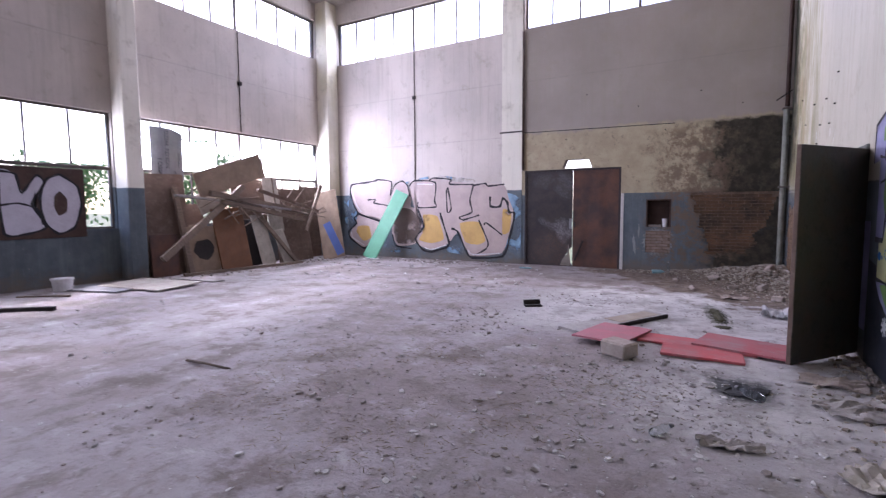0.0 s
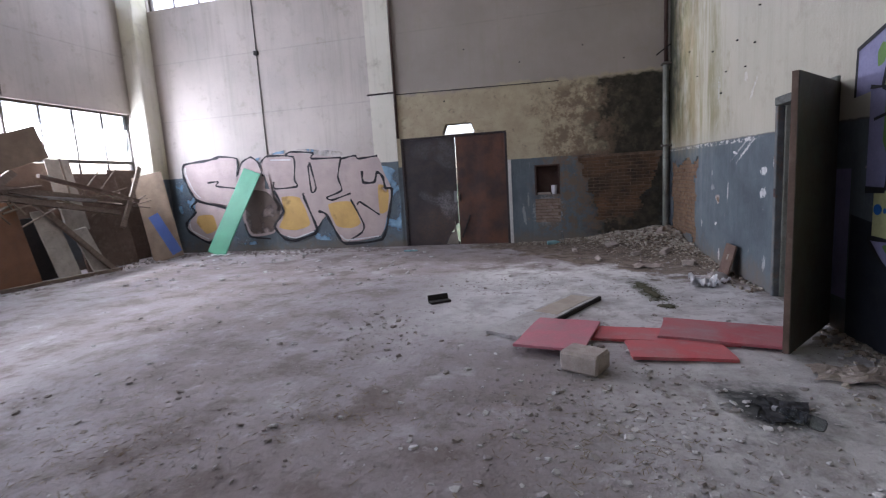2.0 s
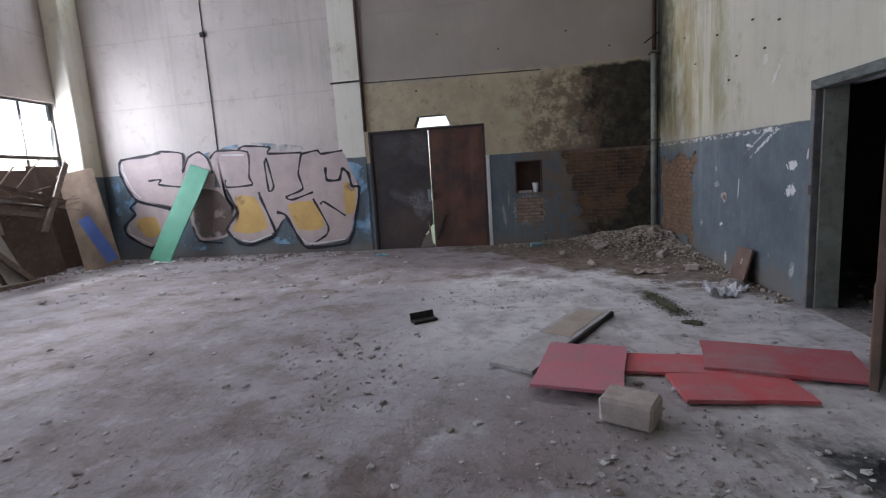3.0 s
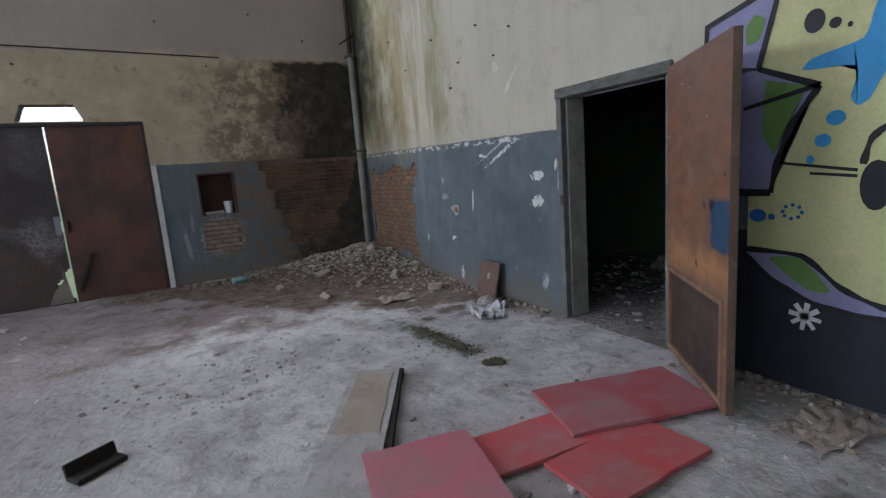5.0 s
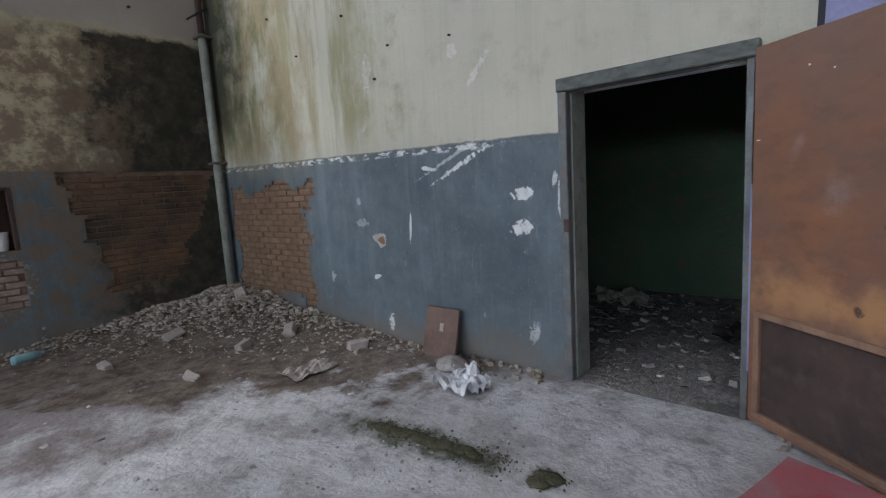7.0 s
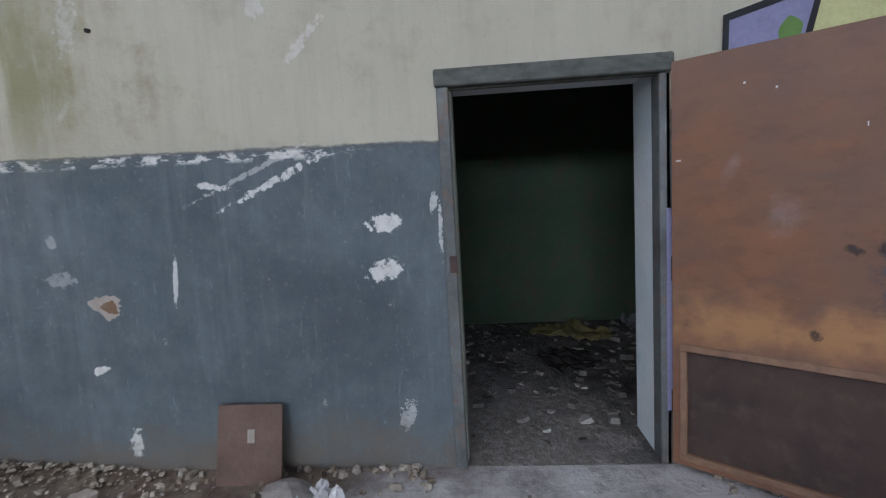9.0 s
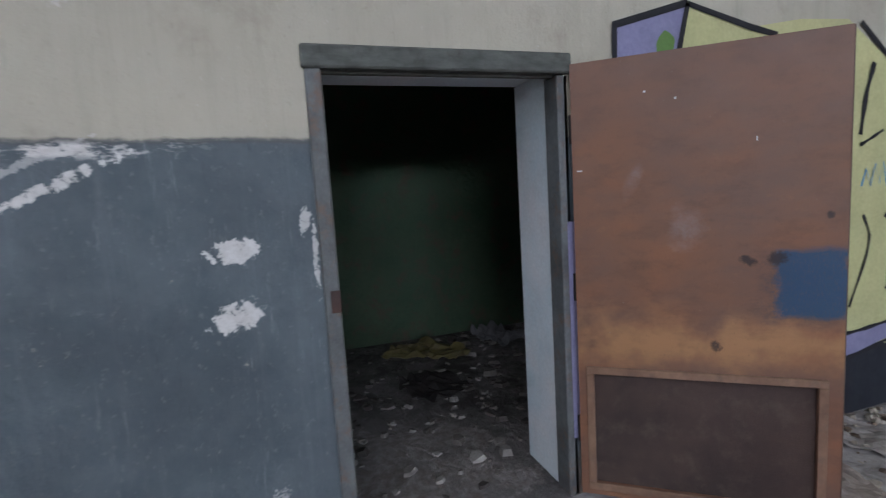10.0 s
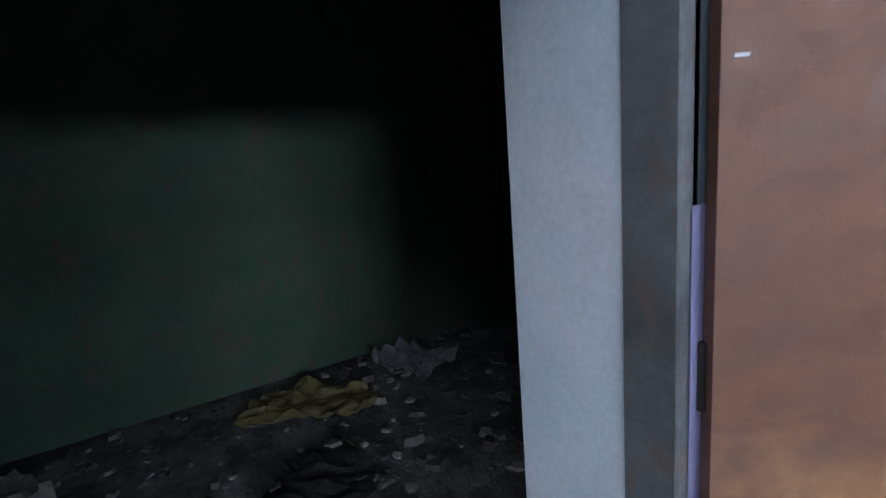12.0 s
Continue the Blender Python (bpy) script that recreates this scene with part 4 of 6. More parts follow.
# ---- graffiti ----
def flat_paint(name, r, g, b, rough=0.65):
    return plain(name, (r, g, b), (r * 0.86, g * 0.86, b * 0.88), rough, 3.0, 50, 0.15, dirt=0.06)


def hazy(material, scale=2.2, lo=0.40, hi=0.62):
    """Lets a sprayed coat thin out unevenly, so that the wall shows through."""
    n = material.node_tree
    tex, rng_ = n.nodes.new("ShaderNodeTexNoise"), n.nodes.new("ShaderNodeMapRange")
    tex.inputs["Scale"].default_value, tex.inputs["Detail"].default_value = scale, 5
    rng_.inputs[1].default_value, rng_.inputs[2].default_value = lo, hi
    n.links.new(n.nodes.new("ShaderNodeNewGeometry").outputs["Position"], tex.inputs["Vector"])
    n.links.new(tex.outputs["Fac"], rng_.inputs[0])
    n.links.new(rng_.outputs[0], n.nodes["Principled BSDF"].inputs["Alpha"])
    return material


G_BEIGE = flat_paint("beige_pink_spray", 0.50, 0.40, 0.37)
G_YELLOW = hazy(flat_paint("amber_spray", 0.62, 0.40, 0.13), 2.6, 0.22, 0.42)
G_SKY = hazy(flat_paint("sky_blue_spray", 0.29, 0.46, 0.62), 2.4, 0.44, 0.68)
G_BROWN = hazy(flat_paint("soot_brown", 0.13, 0.095, 0.075), 3.0, 0.30, 0.52)
G_LEMON = flat_paint("pale_lemon_spray", 0.56, 0.55, 0.27)
G_VIOLET = flat_paint("pale_violet_spray", 0.26, 0.25, 0.40)
G_GREEN = flat_paint("leaf_green_spray", 0.14, 0.25, 0.065)
G_CYAN = flat_paint("bright_blue_spray", 0.06, 0.30, 0.60)
G_DEEP = flat_paint("deep_blue_spray", 0.02, 0.13, 0.42)
G_NAVY = flat_paint("navy_black_paint", 0.022, 0.025, 0.034)
G_WHITE = flat_paint("white_spray", 0.70, 0.69, 0.68)
G_LILAC = flat_paint("lilac_white_spray", 0.55, 0.53, 0.60)


def smooth_line(pts, closed=False, k=5):
    out, n = [], len(pts)
    for i in range(n if closed else n - 1):
        q = [Vector(pts[(i + j) % n] if closed else pts[min(n - 1, max(0, i + j))]) for j in (-1, 0, 1, 2)]
        for s in range(k):
            t = s / k
            c = 0.5 * (2 * q[1] + (q[2] - q[0]) * t + (2 * q[0] - 5 * q[1] + 4 * q[2] - q[3]) * t * t + (3 * q[1] - q[0] - 3 * q[2] + q[3]) * t ** 3)
            out.append(q[1] * 0.45 + (q[1].lerp(q[2], t) - q[1]) * 0.45 + c * 0.55)
    if not closed:
        out.append(Vector(pts[-1]))
    return out


def fill(g, name, pts, material, place, soft=True):
    bm = bmesh.new()
    line = smooth_line(pts, True) if soft else [Vector(p) for p in pts]
    f = bm.faces.new([bm.verts.new(place(p.x, p.y)) for p in line])
    bmesh.ops.triangulate(bm, faces=[f])
    part(name, bm, material, g)


def stroke(g, pts, width, place, material=None, soft=True):
    line = smooth_line(pts) if soft and len(pts) > 2 else [Vector(p) for p in pts]
    bm = bmesh.new()
    left, right = [], []
    for i, p in enumerate(line):
        d = (line[min(i + 1, len(line) - 1)] - line[max(i - 1, 0)]).normalized()
        w = width * (0.42 + 0.12 * math.sin(i * 1.3))
        left.append(bm.verts.new(place(p.x - d.y * w, p.y + d.x * w)))
        right.append(bm.verts.new(place(p.x + d.y * w, p.y - d.x * w)))
    for i in range(len(line) - 1):
        bm.faces.new([left[i], left[i + 1], right[i + 1], right[i]])
    part("outline", bm, material or M_INKBLACK, g)


def blob(g, u, z, w, h, material, place, name="dot"):
    bm = bmesh.new()
    bm.faces.new([bm.verts.new(place(u + math.cos(k * 0.3927) * w, z + math.sin(k * 0.3927) * h)) for k in range(16)])
    part(name, bm, material, g)


g = thing("graffiti", Matrix(), "pink and amber bubble-letter graffiti with black outlines", "graffiti", kind="structure")


def bw(lift):
    return lambda u, z: (u + 0.10, YB - 0.013 - lift, z - 0.17)


for pts in (((-10.85, 2.1), (-10.5, 2.35), (-10.25, 1.6), (-10.5, 0.9), (-10.85, 1.3)), ((-9.2, 0.8), (-8.7, 0.8), (-8.6, 0.35), (-9.2, 0.38)), ((-7.0, 0.75), (-6.6, 0.95), (-6.35, 0.4), (-6.95, 0.42)), ((-5.3, 0.42), (-4.95, 1.0), (-4.9, 1.6), (-5.3, 2.1), (-4.75, 1.95), (-4.72, 0.5)), ((-8.4, 2.5), (-7.4, 2.66), (-6.1, 2.5), (-6.2, 2.3), (-8.3, 2.35))):
    fill(g, "blue_haze", pts, G_SKY, bw(0.003))
fill(g, "letter", ((-10.52, 2.48), (-9.55, 2.60), (-8.95, 2.53), (-9.02, 1.85), (-8.62, 1.72), (-8.99, 1.42), (-9.46, 1.34), (-10.21, 1.52), (-10.45, 1.8)), G_BEIGE, bw(0.005))
fill(g, "letter", ((-10.27, 1.50), (-9.4, 1.36), (-9.66, 0.77), (-10.04, 0.45), (-10.37, 0.55), (-10.66, 0.86), (-10.38, 1.24)), G_BEIGE, bw(0.005))
fill(g, "letter", ((-8.97, 2.09), (-8.85, 2.39), (-8.57, 2.52), (-8.34, 2.38), (-8.22, 2.05), (-8.3, 1.6), (-9.0, 1.6)), G_BEIGE, bw(0.0052))
fill(g, "letter", ((-8.9, 1.7), (-8.1, 1.72), (-7.8, 1.2), (-8.1, 0.62), (-8.75, 0.55), (-8.95, 0.95)), G_BEIGE, bw(0.0054))
fill(g, "letter", ((-8.26, 2.50), (-7.4, 2.56), (-6.9, 2.5), (-6.1, 2.36), (-5.2, 2.32), (-5.05, 1.95), (-4.88, 1.5), (-5.03, 1.0), (-5.25, 0.45), (-6.24, 0.34), (-6.62, 0.99), (-6.95, 0.66), (-7.6, 0.46), (-8.09, 0.71), (-7.83, 1.26), (-8.1, 1.7)), G_BEIGE, bw(0.0056))
for pts in (((-10.28, 1.14), (-9.85, 1.14), (-9.77, 0.78), (-10.09, 0.66), (-10.36, 0.95)), ((-7.8, 1.5), (-7.3, 1.46), (-7.08, 0.8), (-7.5, 0.66), (-7.95, 0.75), (-7.72, 1.12)), ((-6.55, 1.26), (-5.95, 1.3), (-5.74, 0.78), (-5.99, 0.66), (-6.38, 0.73)), ((-5.22, 1.66), (-4.97, 1.55), (-5.03, 1.05), (-5.23, 0.99))):
    fill(g, "amber_shade", pts, G_YELLOW, bw(0.0072))
fill(g, "soot_patch", ((-8.75, 1.7), (-8.2, 1.66), (-7.92, 1.3), (-7.9, 1.05), (-8.13, 0.66), (-8.72, 0.62), (-8.88, 1.0)), G_BROWN, bw(0.0074))
LINES = (
    ((-9.47, 2.6), (-9.84, 2.54), (-10.52, 2.48), (-10.59, 2.2), (-10.43, 1.78), (-10.21, 1.52), (-9.41, 1.3)),
    ((-10.27, 1.53), (-10.46, 1.39), (-10.35, 1.24), (-10.68, 0.96), (-10.63, 0.74), (-10.05, 0.42), (-9.67, 0.7), (-9.5, 1.05)),
    ((-9.5, 2.62), (-8.94, 2.53), (-9.0, 2.1), (-8.81, 2.43), (-8.54, 2.54), (-8.34, 2.38), (-8.26, 2.05)),
    ((-9.89, 1.98), (-9.56, 1.99), (-9.64, 1.88), (-9.06, 1.79)),
    ((-8.28, 2.38), (-8.09, 2.53), (-7.36, 2.46), (-7.39, 1.92), (-7.34, 1.74), (-7.96, 1.72), (-7.97, 1.89)),
    ((-7.58, 2.52), (-7.42, 2.59), (-6.83, 2.52), (-6.89, 2.39), (-6.11, 2.36)),
    ((-7.99, 1.68), (-7.78, 1.16), (-8.08, 0.78), (-7.83, 0.46), (-7.53, 0.4), (-6.97, 0.56), (-6.92, 0.73), (-7.17, 1.43), (-7.2, 1.57)),
    ((-6.94, 2.3), (-6.83, 1.68), (-6.96, 1.58), (-6.99, 2.17), (-6.94, 2.3)),
    ((-6.11, 2.36), (-6.23, 1.92), (-6.16, 1.58), (-6.57, 1.43), (-6.43, 1.36), (-5.93, 1.5)),
    ((-6.11, 2.33), (-5.75, 2.38), (-5.66, 2.3), (-5.18, 2.34)),
    ((-6.83, 1.11), (-6.62, 1.02), (-6.37, 0.5), (-6.17, 0.28), (-5.22, 0.36), (-4.98, 1.02), (-4.88, 1.54), (-5.04, 1.58), (-5.09, 1.84), (-5.22, 1.96), (-5.31, 1.73), (-5.59, 1.74), (-5.6, 2.01)),
    ((-5.95, 1.36), (-5.66, 0.74), (-5.73, 0.54), (-6.09, 0.35)),
    ((-5.79, 1.22), (-5.71, 1.28), (-5.24, 0.95)),
    ((-8.93, 0.89), (-8.81, 0.55), (-8.23, 0.47)),
)
for k, pts in enumerate(LINES):
    stroke(g, pts, 0.07 if k in (0, 1, 6, 10) else 0.05, bw(0.009))
for pts in (((-10.5, 2.40), (-10.5, 2.2), (-10.33, 1.8), (-10.15, 1.60)), ((-10.58, 0.95), (-10.52, 0.75), (-10.05, 0.52)), ((-7.75, 0.52), (-7.5, 0.47), (-7.0, 0.62)), ((-6.3, 0.5), (-6.12, 0.37), (-5.3, 0.44)), ((-8.0, 2.43), (-7.45, 2.4))):
    stroke(g, pts, 0.035, bw(0.010), G_WHITE)

# yellow, violet and green piece on the right wall beyond the open door
g = thing("graffiti", Matrix(), "large yellow, violet and green graffiti with blue splashes", "graffiti", kind="structure")
rw = right_at
fill(g, "violet_field", ((6.26, 0.3), (6.26, 1.36), (6.0, 1.36), (6.0, 0.3)), G_VIOLET, rw(0.003), False)
fill(g, "dark_base", ((5.98, 0.02), (5.98, 1.0), (4.6, 0.8), (2.2, 0.75), (2.2, 0.02)), G_NAVY, rw(0.003), False)
fill(g, "yellow_field", ((5.70, 0.84), (5.70, 2.05), (5.55, 2.385), (5.14, 2.28), (4.78, 2.34), (4.4, 2.36), (4.05, 2.15), (3.55, 2.0), (2.6, 2.1), (2.5, 0.3), (3.04, 0.26), (3.32, 0.30), (3.62, 0.79), (3.83, 0.86), (3.84, 0.40), (4.05, 0.42), (4.4, 0.55), (5.01, 0.6), (5.20, 0.68), (5.39, 0.83)), G_LEMON, rw(0.005), False)
fill(g, "violet_field", ((5.99, 1.90), (5.98, 2.25), (5.55, 2.375), (5.66, 1.93)), G_VIOLET, rw(0.0068), False)
fill(g, "violet_field", ((5.80, 1.95), (5.66, 1.93), (5.35, 1.78), (5.46, 1.61), (5.54, 1.39), (5.57, 1.21), (5.80, 1.21)), G_VIOLET, rw(0.0068), False)
fill(g, "green_field", ((5.62, 1.86), (5.40, 1.79), (5.50, 1.58), (5.56, 1.42), (5.63, 1.55)), G_GREEN, rw(0.008), False)
fill(g, "green_field", ((5.73, 2.08), (5.66, 2.10), (5.63, 2.2), (5.69, 2.24), (5.74, 2.18)), G_GREEN, rw(0.008))
fill(g, "violet_field", ((5.74, 0.84), (5.39, 0.83), (5.20, 0.67), (5.01, 0.6), (4.6, 0.56), (4.6, 0.51), (5.01, 0.54), (5.28, 0.55), (5.51, 0.64)), G_VIOLET, rw(0.0068), False)
fill(g, "green_field", ((5.57, 0.80), (5.40, 0.82), (5.24, 0.65), (5.36, 0.64)), G_GREEN, rw(0.008))
fill(g, "blue_splash", ((5.43, 1.88), (5.38, 1.93), (5.16, 1.98), (5.12, 2.12), (5.05, 2.24), (4.85, 2.18), (4.9, 1.95), (5.06, 1.80), (5.12, 1.68), (5.17, 1.65), (5.20, 1.70), (5.18, 1.85), (5.38, 1.87)), G_CYAN, rw(0.008))
for u, z, w, h, m in ((5.26, 1.60, 0.045, 0.04, G_CYAN), (5.315, 1.485, 0.04, 0.036, G_CYAN), (5.37, 1.385, 0.02, 0.024, G_CYAN), (5.64, 1.06, 0.05, 0.04, G_DEEP), (5.56, 1.055, 0.02, 0.02, G_DEEP), (5.38, 2.12, 0.05, 0.062, M_INKBLACK), (5.285, 2.085, 0.028, 0.028, M_INKBLACK), (5.22, 2.06, 0.012, 0.014, M_INKBLACK), (5.07, 1.24, 0.07, 0.13, M_INKBLACK), (5.0, 1.6, 0.05, 0.05, M_INKBLACK)):
    blob(g, u, z, w, h, m, rw(0.0085))
for k in range(8):
    blob(g, 5.45 + 0.05 * math.cos(k * 0.8), 1.09 + 0.04 * math.sin(k * 0.8), 0.011, 0.011, G_DEEP, rw(0.0085))
fill(g, "green_field", ((5.02, 1.36), (5.0, 1.5), (4.85, 1.6), (4.7, 1.45), (4.75, 1.2), (4.95, 1.18)), G_GREEN, rw(0.007))
for pts, w in ((((5.99, 1.9), (5.98, 2.25), (5.55, 2.375)), 0.03), (((5.55, 2.37), (5.14, 2.28), (4.95, 2.25)), 0.026), (((5.55, 2.375), (5.66, 1.93), (5.80, 1.95)), 0.028), (((5.66, 1.93), (5.34, 1.78)), 0.03), (((5.34, 1.78), (5.46, 1.61), (5.54, 1.39), (5.57, 1.2)), 0.03), (((5.57, 1.2), (5.80, 1.2)), 0.04), (((5.74, 1.71), (5.34, 1.785)), 0.022), (((5.56, 1.38), (5.15, 1.32)), 0.014), (((5.37, 1.31), (5.15, 1.29)), 0.014), (((5.74, 0.845), (5.39, 0.835), (5.20, 0.68), (5.01, 0.605), (4.6, 0.56)), 0.03), (((5.74, 0.83), (5.51, 0.645), (5.28, 0.55), (5.01, 0.535), (4.6, 0.51)), 0.035), (((5.13, 1.35), (5.10, 1.48), (5.0, 1.57), (4.85, 1.62)), 0.03)):
    stroke(g, pts, w * 1.2, rw(0.010), soft=len(pts) > 3)
for k in range(4):
    a = k * math.pi / 4 + 0.15
    stroke(g, ((5.36 - 0.085 * math.cos(a), 0.475 - 0.085 * math.sin(a)), (5.36 + 0.085 * math.cos(a), 0.475 + 0.085 * math.sin(a))), 0.028, rw(0.010), G_WHITE)
fill(g, "violet_field", ((3.79, 0.63), (3.73, 0.85), (3.62, 0.79), (3.27, 0.19), (3.54, 0.17)), G_VIOLET, rw(0.007), False)
fill(g, "green_field", ((3.84, 1.61), (3.55, 2.0), (3.1, 2.05), (3.3, 1.95)), G_GREEN, rw(0.007), False)
fill(g, "violet_field", ((3.82, 1.39), (3.32, 1.44), (3.0, 1.46), (3.0, 1.11), (3.40, 1.15)), G_VIOLET, rw(0.007), False)
fill(g, "green_field", ((3.98, 1.22), (3.77, 1.09), (4.0, 0.81)), G_GREEN, rw(0.007), False)
fill(g, "blue_splash", ((3.54, 1.66), (3.40, 1.70), (3.36, 1.8), (3.30, 1.72), (3.15, 1.73), (3.22, 1.62), (3.18, 1.52), (3.3, 1.56), (3.44, 1.52), (3.44, 1.62)), G_CYAN, rw(0.008))
blob(g, 3.95, 1.95, 0.05, 0.06, M_INKBLACK, rw(0.0085))
blob(g, 3.36, 0.92, 0.05, 0.06, G_DEEP, rw(0.0085))
for pts in (((4.3, 2.35), (4.05, 2.16), (3.55, 2.0), (3.1, 2.06)), ((3.82, 1.39), (3.32, 1.43)), ((3.82, 1.39), (3.42, 1.17), (3.05, 0.96)), ((4.04, 1.24), (3.77, 1.09), (4.0, 0.77)), ((4.03, 0.42), (3.84, 0.37)), ((3.62, 0.78), (3.27, 0.2), (3.5, 0.15))):
    stroke(g, pts, 0.035, rw(0.010), soft=False)
fill(g, "violet_field", ((4.40, 0.53), (3.97, 0.56), (3.95, 0.46), (4.36, 0.385)), G_VIOLET, rw(0.007), False)
for pts, w in ((((4.18, 2.13), (4.24, 1.95), (4.28, 1.72)), 0.04), (((4.28, 1.66), (4.18, 1.70), (4.08, 1.745)), 0.022), (((4.23, 1.25), (4.17, 1.13), (4.19, 1.0), (4.33, 0.70)), 0.022), (((4.40, 0.535), (4.2, 0.545), (3.97, 0.565)), 0.026), (((4.36, 0.38), (4.15, 0.41), (3.95, 0.45)), 0.03)):
    stroke(g, pts, w, rw(0.010))
stroke(g, ((4.26, 1.42), (4.22, 1.52), (4.18, 1.42), (4.14, 1.55), (4.10, 1.43), (4.07, 1.56), (4.03, 1.41), (3.98, 1.52), (3.93, 1.44)), 0.016, rw(0.0105), G_CYAN, False)
stroke(g, ((3.90, 0.32), (3.82, 0.32), (3.82, 0.16)), 0.03, rw(0.010), G_WHITE, False)
for k, (u, z) in enumerate(((3.22, 0.74), (3.30, 0.66), (3.18, 0.60))):
    stroke(g, ((u, z), (u - 0.10, z), (u - 0.10, z - 0.06)), 0.014, rw(0.010), soft=False)


# ---- things on the hall floor ----
def board_bm(w, l, t, seed, chips=5, rough=0.012):
    """A board w by l by t with nibbled edges, its underside at z = 0."""
    r = random.Random(seed)
    bm = bmesh.new()
    ring = []
    for (ax, ay), (bx, by) in (((-w / 2, -l / 2), (w / 2, -l / 2)), ((w / 2, -l / 2), (w / 2, l / 2)), ((w / 2, l / 2), (-w / 2, l / 2)), ((-w / 2, l / 2), (-w / 2, -l / 2))):
        for k in range(chips):
            f = k / chips
            j = 0.0 if k == 0 else r.uniform(-rough, rough * 0.3)
            x, y = ax + (bx - ax) * f, ay + (by - ay) * f
            n = Vector((by - ay, ax - bx)).normalized()
            ring.append((x + n.x * j, y + n.y * j))
    low = [bm.verts.new((x, y, 0)) for x, y in ring]
    top = [bm.verts.new((x, y, t)) for x, y in ring]
    bm.faces.new(low[::-1])
    cap = bm.faces.new(top)
    for k in range(len(ring)):
        q = (k + 1) % len(ring)
        bm.faces.new([low[k], low[q], top[q], top[k]])
    bmesh.ops.bevel(bm, geom=list(cap.edges), offset=min(0.004, t / 4), segments=1, affect="EDGES")
    return bm


def lying(name, corners, z, t, material, label, category, seed, tilt=(0, 0), group=""):
    """A board that lies on the floor; corners: two ends of its middle line and its width."""
    (ax, ay), (bx, by), w = corners
    mid, way = Vector(((ax + bx) / 2, (ay + by) / 2)), Vector((bx - ax, by - ay))
    m = pose(mid.x, mid.y, z, 0, 0, math.degrees(math.atan2(way.y, way.x)) - 90) @ pose(0, 0, 0, *tilt)
    return solo(name, board_bm(w, way.length, t, seed), material, m, label, category, group)


RED = "red boards on the floor"
lying("plank", ((-0.70, 7.30), (-1.52, 5.80), 0.36), 0.004, 0.032, plain("dust_covered_plank", (0.46, 0.44, 0.43), (0.36, 0.34, 0.325), 0.9, 5, 70, 0.3, dirt=0.2), "weathered grey plank lying on the concrete", "plank", 1)
lying("veneer_sheet", ((-0.74, 7.22), (-1.14, 6.5), 0.27), 0.037, 0.004, plain("dusty_tan_veneer", (0.41, 0.355, 0.29), (0.33, 0.275, 0.22), 0.85, 4, 80, 0.3, dirt=0.3, dirt_colour=(0.30, 0.28, 0.26)), "torn tan veneer stuck on the grey plank", "veneer", 8)
# the plank's shaded side edge, laid in as a separate black strip
lying("plank_edge_shade", ((-0.545, 7.17), (-1.07, 6.2), 0.03), 0.0, 0.050, M_BLACK, "black strip standing in for the grey plank's shaded edge", "batten", 9)
lying("red_board", ((-0.91, 6.20), (-1.10, 5.33), 0.58), 0.05, 0.022, M_REDPINK, "faded pink-red board lying on a grey plank", "board", 2, (1.5, 0), RED)
lying("red_board", ((-0.72, 5.92), (0.42, 5.80), 0.36), 0.006, 0.024, M_RED2, "bright red board lying under another board", "board", 3, (0, 0), RED)
lying("red_board", ((-0.12, 6.02), (0.80, 5.76), 0.54), 0.034, 0.022, M_RED, "dusty dark red board on top of the stack", "board", 4, (0, 1.2), RED)
lying("red_board", ((-0.46, 5.48), (0.28, 5.50), 0.40), 0.006, 0.026, M_RED2, "red board lying on the concrete", "board", 5, (-1.0, 0), RED)
bm = boxed((-0.15, -0.115, 0), (0.15, 0.115, 0.155), 0.02)
for v in bm.verts:
    v.co += Vector((noise.noise(v.co * 9), noise.noise(v.co * 9 + Vector((3, 1, 0))), 0)) * 0.012
solo("concrete_block", bm, M_BLOCK, pose(-0.82, 5.09, 0.0, 0, 0, -28), "pale chipped concrete block on the floor", "block")
b = thing("black_offcut", pose(-2.42, 7.08, 0.0, 0, 0, 35), "small charred black wooden offcut on the floor", "offcut")
part("plate", boxed((-0.13, -0.06, 0), (0.13, 0.06, 0.03), 0.006), M_BLACK, b)
part("lip", box(bmesh.new(), (-0.13, -0.012, 0), (0.13, 0.012, 0.075), pose(0, 0.05, 0.02, -12, 0, 0), 0.004), M_BLACK, b)


def crumpled(name, x, y, w, l, h, seed, material, label, category, turn=0.0, group=""):
    """A crumpled or warped sheet lying on the floor."""
    r = random.Random(seed)
    bm = bmesh.new()
    n = 14
    off = Vector((r.uniform(0, 50), r.uniform(0, 50), 0))
    g = {}
    for i in range(n + 1):
        for j in range(n + 1):
            u, v = i / n - 0.5, j / n - 0.5
            q = Vector((u * 3.2, v * 3.2, 0)) + off
            z = h * (abs(noise.noise(q)) * 1.2 + 0.35 * abs(noise.noise(q * 2.7))) + 0.004
            g[i, j] = bm.verts.new((u * w * (1 + 0.35 * noise.noise(q * 0.8 + Vector((9, 0, 0)))), v * l * (1 + 0.35 * noise.noise(q * 0.8 + Vector((0, 9, 0)))), z))
    for i in range(n):
        for j in range(n):
            bm.faces.new([g[i, j], g[i + 1, j], g[i + 1, j + 1], g[i, j + 1]])
    ext = bmesh.ops.extrude_face_region(bm, geom=list(bm.faces))["geom"]
    for e in ext:
        if isinstance(e, bmesh.types.BMVert):
            e.co.z += 0.004
    return solo(name, bm, material, pose(x, y, 0.0, 0, 0, turn), label, category, group)


